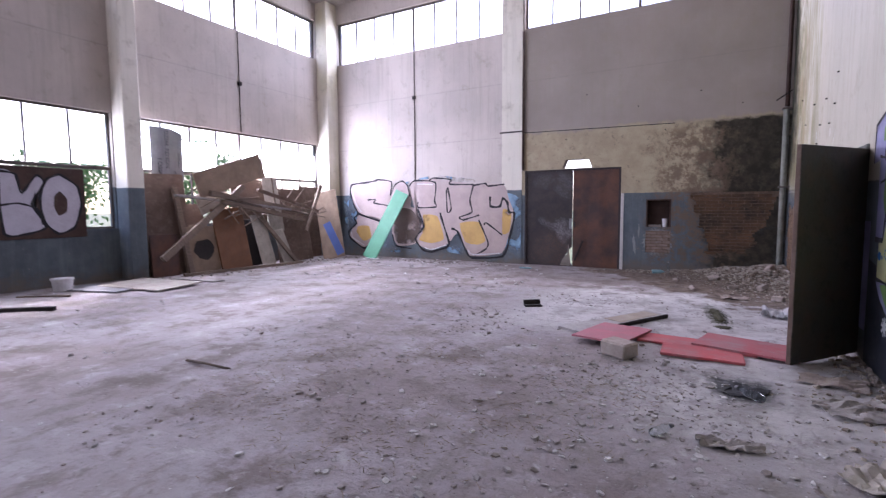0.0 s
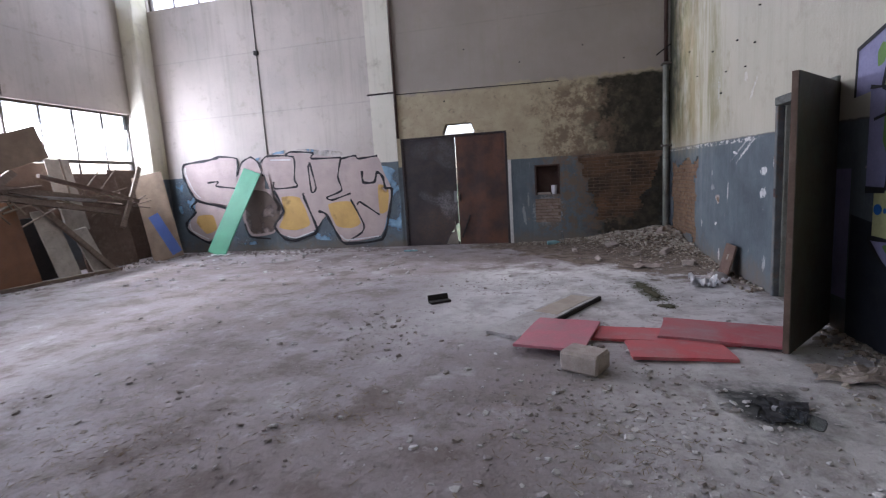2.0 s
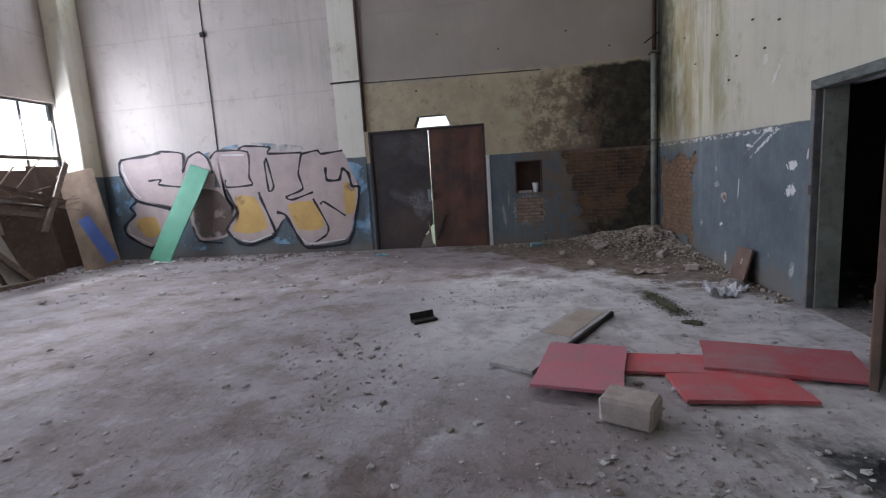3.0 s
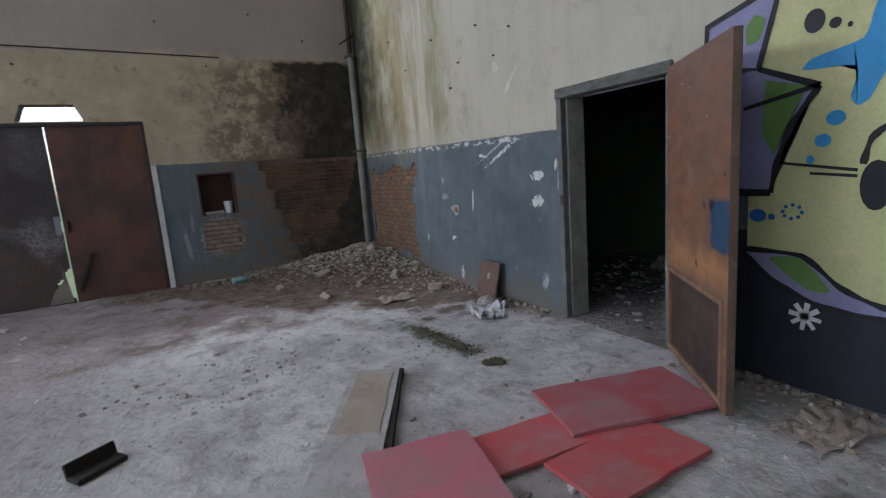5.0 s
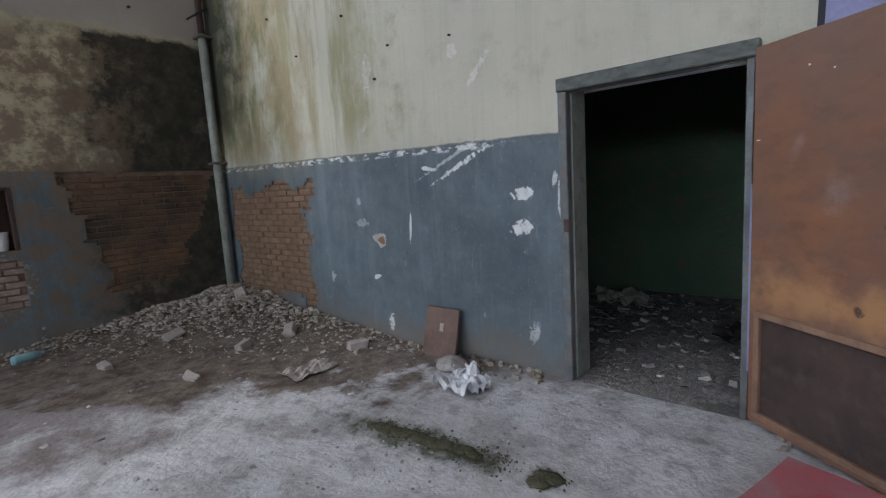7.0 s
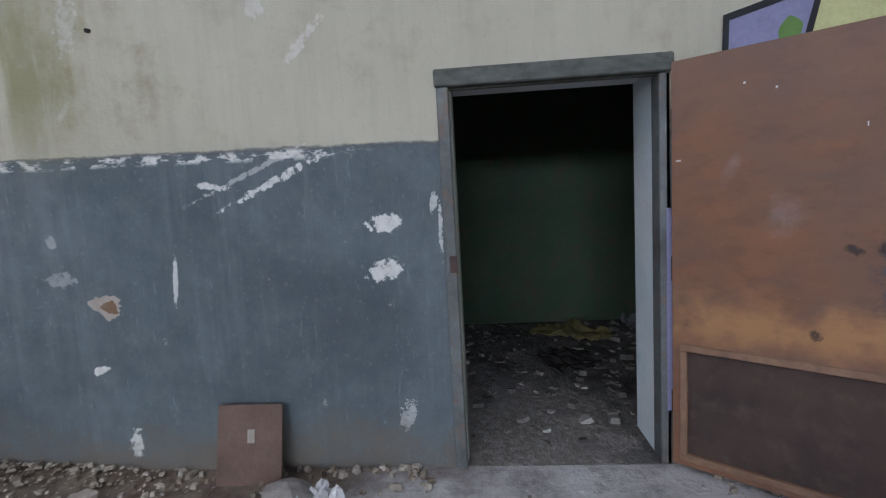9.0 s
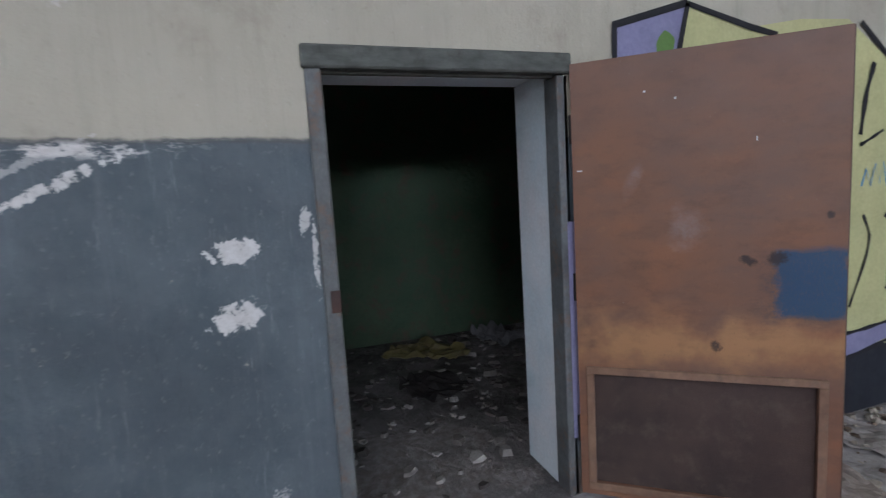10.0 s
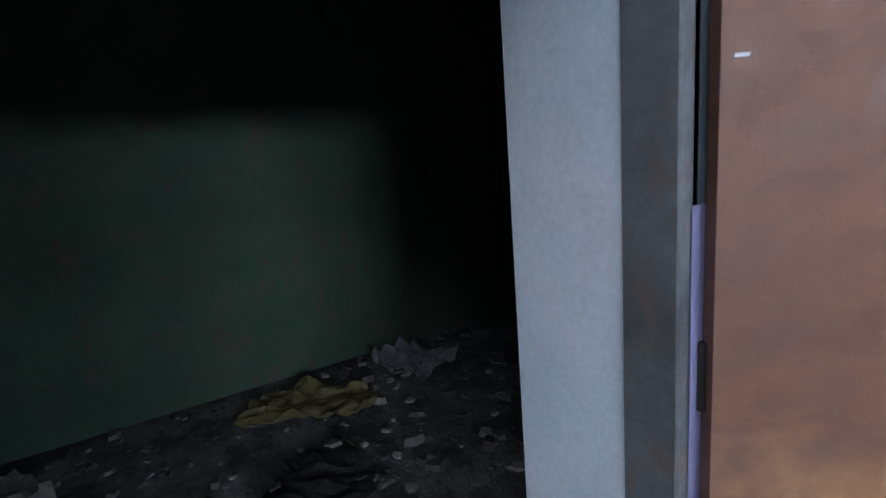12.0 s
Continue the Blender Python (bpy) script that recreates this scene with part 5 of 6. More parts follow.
SHEETS = "pale sheets strewn on the floor"
crumpled("crumpled_paper", 0.74, 7.93, 0.30, 0.36, 0.15, 1, M_PAPER, "crumpled white paper on damp floor", "paper")
crumpled("crumpled_paper", 0.98, 8.08, 0.16, 0.18, 0.08, 2, M_PAPER, "crumpled white paper scrap", "paper", 40)
crumpled("plaster_sheet", 0.95, 4.45, 0.50, 0.36, 0.05, 3, M_SHARD, "broken pale plaster sheet on the floor", "sheet", 20, SHEETS)
crumpled("plaster_sheet", 0.90, 5.08, 0.50, 0.30, 0.05, 4, M_BLOCK, "broken pale plaster sheet on the floor", "sheet", -10, SHEETS)
crumpled("plaster_sheet", 0.12, 3.42, 0.34, 0.14, 0.06, 5, M_SHARD, "broken pale plaster sheet on the floor", "sheet", 12, SHEETS)
crumpled("cardboard_scrap", 0.95, 3.3, 0.5, 0.4, 0.08, 16, M_PALEPANEL, "flattened pale cardboard scrap", "cardboard", 50)
crumpled("plaster_sheet", 0.30, 9.2, 0.4, 0.25, 0.05, 7, M_BLOCK, "flat tan plaster slab on damp soil", "sheet", 5, SHEETS)
crumpled("paper_sheet", -9.1, 11.7, 0.5, 0.35, 0.05, 8, M_PAPER, "white sheet under the green board", "paper", 15)
crumpled("black_cloth", 0.26, 4.52, 0.30, 0.26, 0.022, 9, M_INKBLACK, "sooty black burnt rag on the floor", "rag", 70)


def bottle(x, y, length, r, material, label, turn, lying_down=True, z=0.0):
    b = thing("bottle", pose(x, y, r + z, 0, 90, turn) if lying_down else pose(x, y, z), label, "bottle")
    bm = bmesh.new()
    prof = ((0.0, 0.0), (r * 0.9, 0.0), (r, length * 0.06), (r * 0.93, length * 0.35), (r, length * 0.6), (r * 0.85, length * 0.72), (r * 0.38, length * 0.88), (r * 0.38, length))
    rings = [[bm.verts.new((math.cos(k * 0.5236) * max(q, 0.001), math.sin(k * 0.5236) * max(q, 0.001), h - (length / 2 if lying_down else 0))) for k in range(12)] for q, h in prof]
    for a, c in zip(rings, rings[1:]):
        for k in range(12):
            bm.faces.new([a[k], a[(k + 1) % 12], c[(k + 1) % 12], c[k]])
    part("body", bm, material, b, smooth=True)
    bm = bmesh.new()
    bmesh.ops.create_cone(bm, cap_ends=True, segments=12, radius1=r * 0.45, radius2=r * 0.42, depth=0.025, matrix=Matrix.Translation((0, 0, length * (0.5 if lying_down else 1.0) + 0.004)))
    part("cap", bm, M_CARD, b)


bottle(0.27, 4.36, 0.24, 0.036, M_BOTTLE, "crushed clear plastic bottle on a black rag", 130, z=0.02)
bottle(-0.27, 3.42, 0.20, 0.030, M_BOTTLE, "clear plastic bottle on the floor", 60)
bottle(-1.10, 11.75, 0.26, 0.045, M_CYANBOTTLE, "turquoise plastic bottle at the foot of the wall", 20, z=0.03)
bottle(-0.92, 11.95, 0.24, 0.038, M_BOTTLE, "clear plastic bottle standing at the wall", 0, False, 0.03)

# niche contents
c = thing("white_cup", pose(-1.06, YB + 0.10, 1.05), "white plastic cup standing in the wall niche", "cup")
bm = bmesh.new()
bmesh.ops.create_cone(bm, cap_ends=True, segments=16, radius1=0.052, radius2=0.068, depth=0.19, matrix=Matrix.Translation((0, 0, 0.095)))
part("body", bm, M_PAPER, c, smooth=False)
bm = bmesh.new()
bmesh.ops.create_cone(bm, cap_ends=False, segments=16, radius1=0.071, radius2=0.071, depth=0.012, matrix=Matrix.Translation((0, 0, 0.188)))
part("rim", bm, M_PAPER, c)
f = thing("niche_frame", Matrix(), "dark wooden frame round the wall niche", "frame", kind="structure")
for lo, hi in (((-1.47, YB - 0.006, 1.05), (-1.44, YB + 0.1, 1.70)), ((-0.965, YB - 0.006, 1.05), (-0.93, YB + 0.1, 1.70)), ((-1.44, YB - 0.006, 1.67), (-0.965, YB + 0.1, 1.70))):
    part("frame_board", boxed(lo, hi, 0.003), M_BOARD_DARK, f)
part("rubble", box(bmesh.new(), (-0.14, -0.06, 0), (0.14, 0.06, 0.05), pose(-1.28, YB + 0.1, 1.05, 0, 0, 8), 0.012), M_BLOCK, f)

# wooden plate leaning on the right wall
b = thing("leaning_plate", pose(1.12, 8.49, 0.0, 0, 14, 0), "brown wooden plate leaning against the blue-grey wall", "plate")
part("plate", board_bm(0.02, 0.36, 0.42, 11, 4, 0.006), plain("brown_plate", (0.17, 0.11, 0.085), (0.12, 0.075, 0.06), 0.7, 5, 60, 0.2), b)
part("label", boxed((-0.0135, -0.03, 0.22), (-0.0115, 0.01, 0.29)), M_PALEPANEL, b)
bm = bmesh.new()
bmesh.ops.create_icosphere(bm, subdivisions=2, radius=0.11)
for v in bm.verts:
    v.co = Vector((v.co.x * 1.2, v.co.y * 1.2, max(-0.03, v.co.z * 0.7))) * (1 + 0.25 * noise.noise(v.co * 9))
solo("plaster_lump", bm, M_SHARD, pose(0.98, 8.22, 0.03), "grey lump of fallen plaster", "rubble")

# ---- green and tan boards leaning at the back ----


def leaning(name, foot, head, w, t, material, label, category, seed, twist=0.0, group=""):
    """A board with its lower edge's middle at foot and its upper edge's middle at head."""
    foot, head = Vector(foot), Vector(head)
    way = head - foot
    z = way.normalized()
    x = Vector((math.cos(radians(twist)), math.sin(radians(twist)), 0))
    x = (x - z * x.dot(z)).normalized()
    y = z.cross(x)
    m = Matrix((x, y, z)).transposed().to_4x4()
    m.translation = foot
    r = random.Random(seed)
    bm = boxed((-w / 2, -t / 2, 0), (w / 2, t / 2, way.length), min(0.005, t / 4))
    for v in bm.verts:
        v.co.x += r.uniform(-0.012, 0.012)
        v.co.z += r.uniform(-0.01, 0.01) if v.co.z > 0.1 else 0
    return solo(name, bm, material, m, label, category, group)


leaning("green_board", (-9.28, 11.75, 0.01), (-8.42, 12.37, 2.02), 0.52, 0.03, M_GREEN, "mint green board leaning on the graffiti wall", "board", 1)
t = leaning("tan_board", (-10.18, 11.25, 0.02), (-10.82, 11.55, 2.08), 0.68, 0.03, M_BOARD, "tan board with a blue stripe leaning on the column", "board", 2, 24)
part("blue_stripe", box(bmesh.new(), (-0.12, -0.0195, -0.55), (0.12, -0.0165, 0.55), pose(0.06, 0, 0.62, 0, -16, 0)), flat_paint("blue_stripe_paint", 0.10, 0.16, 0.42), t, "faded blue painted stripe")

# ---- wrecked boards and timbers heaped below the left windows ----
HEAP = "wrecked boards below the windows"
leaning("old_door", (-11.05, 6.66, 0.0), (-11.28, 6.64, 2.36), 1.04, 0.04, M_BOARD_BROWN, "dark brown door panel leaning on the window wall", "panel", 3, 90, HEAP)
leaning("rusty_sheet", (-10.92, 6.46, 0.0), (-11.0, 6.46, 0.95), 0.62, 0.03, M_RUST, "rust-brown panel leaning on the dark door panel", "panel", 4, 90, HEAP)
leaning("timber", (-10.80, 6.98, 0.0), (-11.2, 6.9, 2.05), 0.12, 0.09, M_TIMBER, "upright weathered timber post in the heap", "timber", 5, 90, HEAP)
leaning("timber", (-10.35, 6.05, 0.45), (-10.85, 8.55, 2.12), 0.14, 0.09, M_TIMBER, "long diagonal timber resting across the heap", "timber", 6, 90, HEAP)
leaning("timber", (-10.75, 7.50, 1.92), (-10.70, 10.75, 1.42), 0.16, 0.13, M_TIMBER, "heavy grey beam lying across the heap", "timber", 7, 0, HEAP)
leaning("timber", (-10.66, 7.75, 1.72), (-10.62, 10.45, 1.22), 0.12, 0.10, M_TIMBER, "heavy grey beam lying across the heap", "timber", 8, 0, HEAP)
leaning("timber", (-10.72, 8.9, 2.05), (-10.5, 10.9, 1.45), 0.10, 0.08, M_BOARD_BROWN, "dark beam lying across the heap", "timber", 9, 0, HEAP)
leaning("chipboard", (-10.80, 7.20, 2.08), (-10.82, 9.15, 2.72), 0.62, 0.03, M_BOARD, "large tan chipboard tilted on top of the heap", "board", 10, 0, HEAP).data.transform(Matrix.Rotation(radians(90), 4, "Z"))
leaning("chipboard", (-11.0, 7.35, 1.62), (-11.05, 8.2, 1.95), 0.5, 0.03, M_PALEPANEL, "pale board behind the beams", "board", 12, 0, HEAP).data.transform(Matrix.Rotation(radians(90), 4, "Z"))
leaning("cabinet_side", (-10.62, 8.12, 0.0), (-10.95, 8.08, 1.55), 0.84, 0.035, M_BOARD_ORANGE, "orange-brown veneered cabinet side leaning in the heap", "panel", 13, 86, HEAP)
leaning("burnt_board", (-10.95, 8.95, 0.0), (-11.15, 8.9, 1.25), 0.7, 0.03, M_BLACK, "blackened panel behind the heap", "panel", 14, 90, HEAP)
leaning("pale_board", (-10.60, 9.12, 0.0), (-10.90, 8.98, 1.38), 0.42, 0.03, M_PALEPANEL, "pale grey panel leaning in the heap", "panel", 15, 86, HEAP)
leaning("pale_board", (-10.52, 9.75, 0.0), (-10.8, 9.6, 0.95), 0.32, 0.03, M_PALEPANEL, "pale stained panel leaning in the heap", "panel", 16, 80, HEAP)
leaning("wrecked_board", (-10.85, 10.35, 0.0), (-11.2, 10.35, 2.12), 1.3, 0.03, M_BOARD_BROWN, "dark brown panel covering the lower window", "panel", 17, 90, HEAP)
leaning("wrecked_board", (-10.98, 7.35, 0.0), (-11.25, 7.35, 1.15), 0.75, 0.03, M_BOARD, "brown board low in the heap", "panel", 18, 90, HEAP)
shell = leaning("wrecked_board", (-10.78, 7.36, 0.0), (-10.95, 7.37, 1.12), 0.74, 0.03, M_BOARD, "brown board with a round burnt hole in the heap", "panel", 19, 84, HEAP)
bm = bmesh.new()
bmesh.ops.create_cone(bm, cap_ends=True, segments=20, radius1=0.27, radius2=0.25, depth=0.036, matrix=pose(0.0, 0.0, 0.55, 90, 0, 0))
for v in bm.verts:
    v.co += Vector((noise.noise(v.co * 6), 0, noise.noise(v.co * 6 + Vector((4, 0, 0))))) * 0.06
part("burnt_hole", bm, M_BLACK, shell, "round charred black hole")
leaning("wrecked_board", (-11.42, 7.42, 1.135), (-11.46, 7.42, 1.66), 0.7, 0.03, M_BOARD_BROWN, "dark board in the broken window", "panel", 20, 90, HEAP)
leaning("wrecked_board", (-11.42, 9.2, 1.135), (-11.46, 9.2, 2.36), 1.15, 0.02, M_BOARD_BROWN, "dark board in the broken window", "panel", 21, 90, HEAP)
leaning("wrecked_board", (-11.31, 11.4, 0.0), (-11.34, 11.4, 2.22), 0.9, 0.02, M_BOARD_BROWN, "dark board in the broken window", "panel", 22, 90, HEAP)
leaning("wrecked_board", (-10.98, 9.75, 0.9), (-11.22, 9.7, 2.42), 0.5, 0.03, M_PALEPANEL, "pale torn board standing behind the beams", "panel", 23, 88, HEAP)
leaning("timber", (-10.42, 9.95, 0.0), (-10.95, 8.75, 1.72), 0.11, 0.07, M_TIMBER, "slanting timber propped against the heap", "timber", 24, 90, HEAP)
leaning("timber", (-10.30, 10.2, 0.9), (-10.75, 11.3, 2.25), 0.09, 0.06, M_TIMBER, "slanting timber propped against the heap", "timber", 25, 90, HEAP)
leaning("timber", (-10.85, 6.7, 1.86), (-10.60, 9.9, 1.52), 0.13, 0.06, M_BOARD_GREY, "grey plank lying across the heap", "timber", 26, 0, HEAP)
rng = random.Random(5)
for k in range(34):
    y = rng.uniform(7.6, 11.0)
    z = 1.86 - 0.155 * (y - 7.6)
    a = Vector((-10.66 + rng.uniform(-0.04, 0.04), y, z))
    d = Vector((rng.uniform(-0.1, 0.1), rng.uniform(-1, 1), rng.uniform(-0.6, 0.5))).normalized() * rng.uniform(0.4, 1.1)
    solo("splinter", rod(bmesh.new(), a, a + d, rng.uniform(0.008, 0.02), 6), M_TIMBER, Matrix(), "thin splintered stick in the heap", "stick", HEAP)
lying("timber", ((-10.5, 6.6), (-10.2, 9.9), 0.10), 0.0, 0.07, M_TIMBER, "timber lying at the foot of the heap", "timber", 30, (0, 0), HEAP)

# printed sheet in the window
s = thing("printed_sheet", pose(XL + 0.06, 6.84, 2.22, 0, 0, 0), "grey plastic sheet with faded black lettering in the window", "sheet")
bm = bmesh.new()
n = 12
g2 = [[bm.verts.new((0.03 * math.sin(i * 0.7) + 0.02 * noise.noise((i, j, 0)), -0.38 + 0.76 * i / n, (1.22 - (0.12 * max(0, i - 8) / 4)) * j / n)) for j in range(n + 1)] for i in range(n + 1)]
for i in range(n):
    for j in range(n):
        bm.faces.new([g2[i][j], g2[i + 1][j], g2[i + 1][j + 1], g2[i][j + 1]])
ext = bmesh.ops.extrude_face_region(bm, geom=list(bm.faces))["geom"]
for e in ext:
    if isinstance(e, bmesh.types.BMVert):
        e.co.x += 0.006
part("sheet", bm, M_CARD, s)
for words, u, size, z in (("DZIAŁ REMON", -0.06, 0.135, 1.16), ("I OBSŁ", -0.24, 0.135, 0.50), ("ZAKŁAD", 0.24, 0.09, 0.66), ("PO", 0.13, 0.09, 0.22)):
    cu = bpy.data.curves.new("lettering", "FONT")
    cu.body, cu.size, cu.extrude = words, size, 0.002
    cu.materials.append(M_INKBLACK)
    ob = new("lettering", cu)
    ob.parent = s
    ob.matrix_basis = pose(0.052, u, z, 90, 90, 90)

# boarded window with white bubble letters in the bay beyond the column
b = thing("window_boarding", Matrix(), "dark red-brown boarding with lilac bubble-letter graffiti", "boarding")
part("board", boxed((XL + 0.002, 1.2, 0.98), (XL + 0.03, 5.10, 2.36), 0.006), M_BOARD_DARK, b)


def lw(lift):
    return lambda u, z: (XL + 0.03 + lift, u, z)


for pts in (((3.30, 2.28), (3.62, 2.22), (3.66, 1.75), (3.60, 1.1), (3.15, 1.1), (3.05, 1.7)), ((3.72, 2.25), (3.98, 2.2), (4.05, 1.85), (4.3, 2.2), (4.42, 2.05), (4.2, 1.65), (4.4, 1.2), (4.1, 1.08), (3.75, 1.1)), ((4.68, 2.24), (4.98, 2.0), (5.02, 1.6), (4.88, 1.18), (4.6, 1.06), (4.38, 1.3), (4.33, 1.75), (4.45, 2.12))):
    fill(b, "letter", pts, G_LILAC, lw(0.003))
    stroke(b, tuple(pts) + (pts[0],), 0.05, lw(0.006))
fill(b, "letter_hole", ((4.66, 1.9), (4.78, 1.75), (4.76, 1.5), (4.62, 1.42), (4.55, 1.6), (4.57, 1.8)), M_BOARD_DARK, lw(0.005))
stroke(b, ((3.72, 1.62), (4.0, 1.66), (4.28, 1.55), (4.35, 1.25)), 0.04, lw(0.007))

# flat sheets and litter by the left windows
lying("grey_sheet", ((-10.7, 5.35), (-9.0, 5.6), 1.0), 0.03, 0.02, M_PALEPANEL, "pale grey panel lying on the floor", "panel", 41, (0, 1.5))
lying("grey_sheet", ((-11.0, 4.6), (-9.6, 5.0), 0.7), 0.01, 0.02, M_CARD, "dark-edged grey panel under another panel", "panel", 42)
lying("grey_sheet", ((-10.4, 6.3), (-9.1, 6.5), 0.25), 0.006, 0.02, M_BOARD_GREY, "narrow grey board lying on the floor", "board", 43)
lying("dark_stick", ((-9.6, 2.7), (-8.75, 3.42), 0.08), 0.0, 0.06, M_BLACK, "dark wooden batten lying on the floor", "batten", 44)
lying("dark_stick", ((-10.6, 3.6), (-9.9, 4.1), 0.05), 0.0, 0.03, M_TIMBER, "thin batten lying on the floor", "batten", 45)
b = thing("white_bucket", pose(-10.75, 4.35, 0.0, 0, 0, 30), "dented white plastic bucket on the floor", "bucket")
bm = bmesh.new()
bmesh.ops.create_cone(bm, cap_ends=True, segments=18, radius1=0.14, radius2=0.18, depth=0.24, matrix=Matrix.Translation((0, 0, 0.12)))
part("body", bm, M_PAPER, b)
bm = bmesh.new()
bmesh.ops.create_cone(bm, cap_ends=False, segments=18, radius1=0.188, radius2=0.188, depth=0.03, matrix=Matrix.Translation((0, 0, 0.23)))
part("rim", bm, M_PAPER, b)
solo("twig", rod(rod(bmesh.new(), (-4.56, 2.85, 0.012), (-4.25, 2.84, 0.03), 0.014), (-4.25, 2.84, 0.03), (-3.95, 2.88, 0.012), 0.012), M_TWIG, Matrix(), "bent dry twig on the floor", "twig")
solo("blue_litter", boxed((-4.3, 11.5, 0.0), (-4.0, 11.58, 0.03), 0.008), M_CYANBOTTLE, Matrix(), "blue plastic strip near the steel door", "litter")

# litter in the side room
crumpled("foil_sheet", 3.7, 6.3, 0.75, 0.4, 0.14, 21, plain("yellow_plastic", (0.20, 0.17, 0.06), (0.14, 0.12, 0.05), 0.5, 5, 50, 0.2), "crumpled yellow plastic sheet on the dark floor", "sheet", 60)
crumpled("foil_sheet", 3.8, 5.5, 0.5, 0.4, 0.16, 22, M_CARD, "crumpled grey plastic sheet on the dark floor", "sheet", 20)
crumpled("foil_sheet", 3.7, 7.9, 0.6, 0.5, 0.12, 23, M_PALEPANEL, "torn pale sheet on the dark floor", "sheet", 20)
crumpled("foil_sheet", 2.9, 6.5, 0.5, 0.5, 0.08, 24, M_BLACK, "sooty black rag on the dark floor", "rag", 10)


# ---- loose debris ----
def chip_into(verts, faces, c, size, flat, rng):
    """A little angular chip: a tilted, irregular five-sided slab."""
    k = len(verts)
    m = Euler((rng.uniform(-0.35, 0.35), rng.uniform(-0.35, 0.35), rng.uniform(0, 6.28))).to_matrix()
    n = 5
    ring = [(math.cos(6.283 * i / n) * size * rng.uniform(0.5, 1.1), math.sin(6.283 * i / n) * size * rng.uniform(0.4, 0.9)) for i in range(n)]
    h = size * flat
    for z, s in ((-h * 0.3, 1.0), (h, 0.8)):
        verts.extend(c + m @ Vector((x * s, y * s, z)) for x, y in ring)
    faces.append(tuple(k + n + i for i in range(n)))
    for i in range(n):
        j = (i + 1) % n
        faces.append((k + i, k + j, k + n + j, k + n + i))


def stuff(name, verts, faces, material, label, category):
    data = bpy.data.meshes.new(name)
    data.from_pydata(verts, [], faces)
    data.materials.append(material)
    data.update()
    return tagged(new(name, data), label, category, kind="stuff")


def island_material(name, tones, rough=0.95):
    n = Net(name, rough)
    rnd = n.t.nodes.new("ShaderNodeNewGeometry").outputs["Random Per Island"]
    ramp = n.t.nodes.new("ShaderNodeValToRGB")
    ramp.color_ramp.elements[0].color, ramp.color_ramp.elements[1].color = (*tones[0], 1), (*tones[-1], 1)
    for i, t in enumerate(tones[1:-1]):
        e = ramp.color_ramp.elements.new((i + 1) / (len(tones) - 1))
        e.color = (*t, 1)
    n.link(rnd, ramp.inputs[0])
    fine = n.noise(n.coords("World"), 60, 4)
    n.colour(n.mix(n.step(fine, 0.35, 0.65, 0.0, 0.5), ramp.outputs[0], n.mix(1.0, ramp.outputs[0], (0.55, 0.53, 0.5), "MULTIPLY")))
    n.bump(fine, 0.4, 0.01)
    return n.m


M_CHIPS = island_material("mixed_debris", ((0.225, 0.195, 0.18), (0.27, 0.235, 0.22), (0.32, 0.29, 0.275), (0.40, 0.37, 0.36), (0.25, 0.21, 0.19), (0.62, 0.60, 0.60)))
M_RUBBLE = island_material("brick_and_plaster_rubble", ((0.12, 0.09, 0.07), (0.33, 0.29, 0.24), (0.42, 0.38, 0.32), (0.20, 0.15, 0.11), (0.52, 0.48, 0.42), (0.27, 0.225, 0.18)))
M_DARKCHIPS = island_material("dark_debris", ((0.06, 0.054, 0.05), (0.16, 0.145, 0.13), (0.26, 0.24, 0.22), (0.07, 0.06, 0.055), (0.12, 0.11, 0.10), (0.45, 0.43, 0.40), (0.09, 0.08, 0.07)))
M_STRAW = island_material("straw_litter", ((0.20, 0.15, 0.09), (0.30, 0.24, 0.15), (0.14, 0.10, 0.07)))

rng = random.Random(21)
verts, faces = [], []


def clump(x, y):
    return noise.noise((x * 0.8, y * 0.8, 2.0)) + 0.5 * noise.noise((x * 2.3, y * 2.3, 7.0))


count = 0
while count < 7000:
    x, y = rng.uniform(-10.8, 1.2), rng.uniform(0.6, 12.3)
    near = max(0.12, 1.0 - (Vector((x, y)) - Vector((-0.3, 4.5))).length / 6.5)
    if rng.random() > near * (0.3 + 2.0 * clump(x, y)):
        continue
    size = 0.004 + 0.014 * rng.random() ** 2.5 + (0.035 * rng.random() if rng.random() < 0.05 else 0)
    chip_into(verts, faces, Vector((x, y, 0.002)), size, rng.uniform(0.12, 0.45), rng)
    count += 1
for k in range(500):
    x, y = (rng.uniform(-10.9, -9.9), rng.uniform(6, 12.2)) if k % 2 else (rng.uniform(-10, -5), rng.uniform(11.6, 12.35))
    chip_into(verts, faces, Vector((x, y, 0.005)), rng.uniform(0.01, 0.05), 0.5, rng)
stuff("debris", verts, faces, M_CHIPS, "scattered grit, plaster and stone chips on the floor", "debris")

verts, faces = [], []
for k in range(900):
    x, y = (rng.uniform(-6, 1.1), rng.uniform(1.2, 10.5)) if k % 3 == 0 else (rng.gauss(-0.6, 0.8), rng.gauss(3.4, 1.3))
    if x > 1.15:
        continue
    chip_into(verts, faces, Vector((x, y, 0.003)), 0.008 + 0.04 * rng.random() ** 2.5, rng.uniform(0.08, 0.3), rng)
for k in range(90):
    x, y = rng.uniform(-9.5, -3), rng.uniform(8, 12)
    chip_into(verts, faces, Vector((x, y, 0.004)), rng.uniform(0.03, 0.09), rng.uniform(0.08, 0.3), rng)
for k in range(180):
    x, y = rng.gauss(0.25, 0.55), rng.gauss(3.5, 0.8)
    if x < 1.15:
        chip_into(verts, faces, Vector((x, y, 0.004)), rng.uniform(0.01, 0.036), rng.uniform(0.08, 0.3), rng)
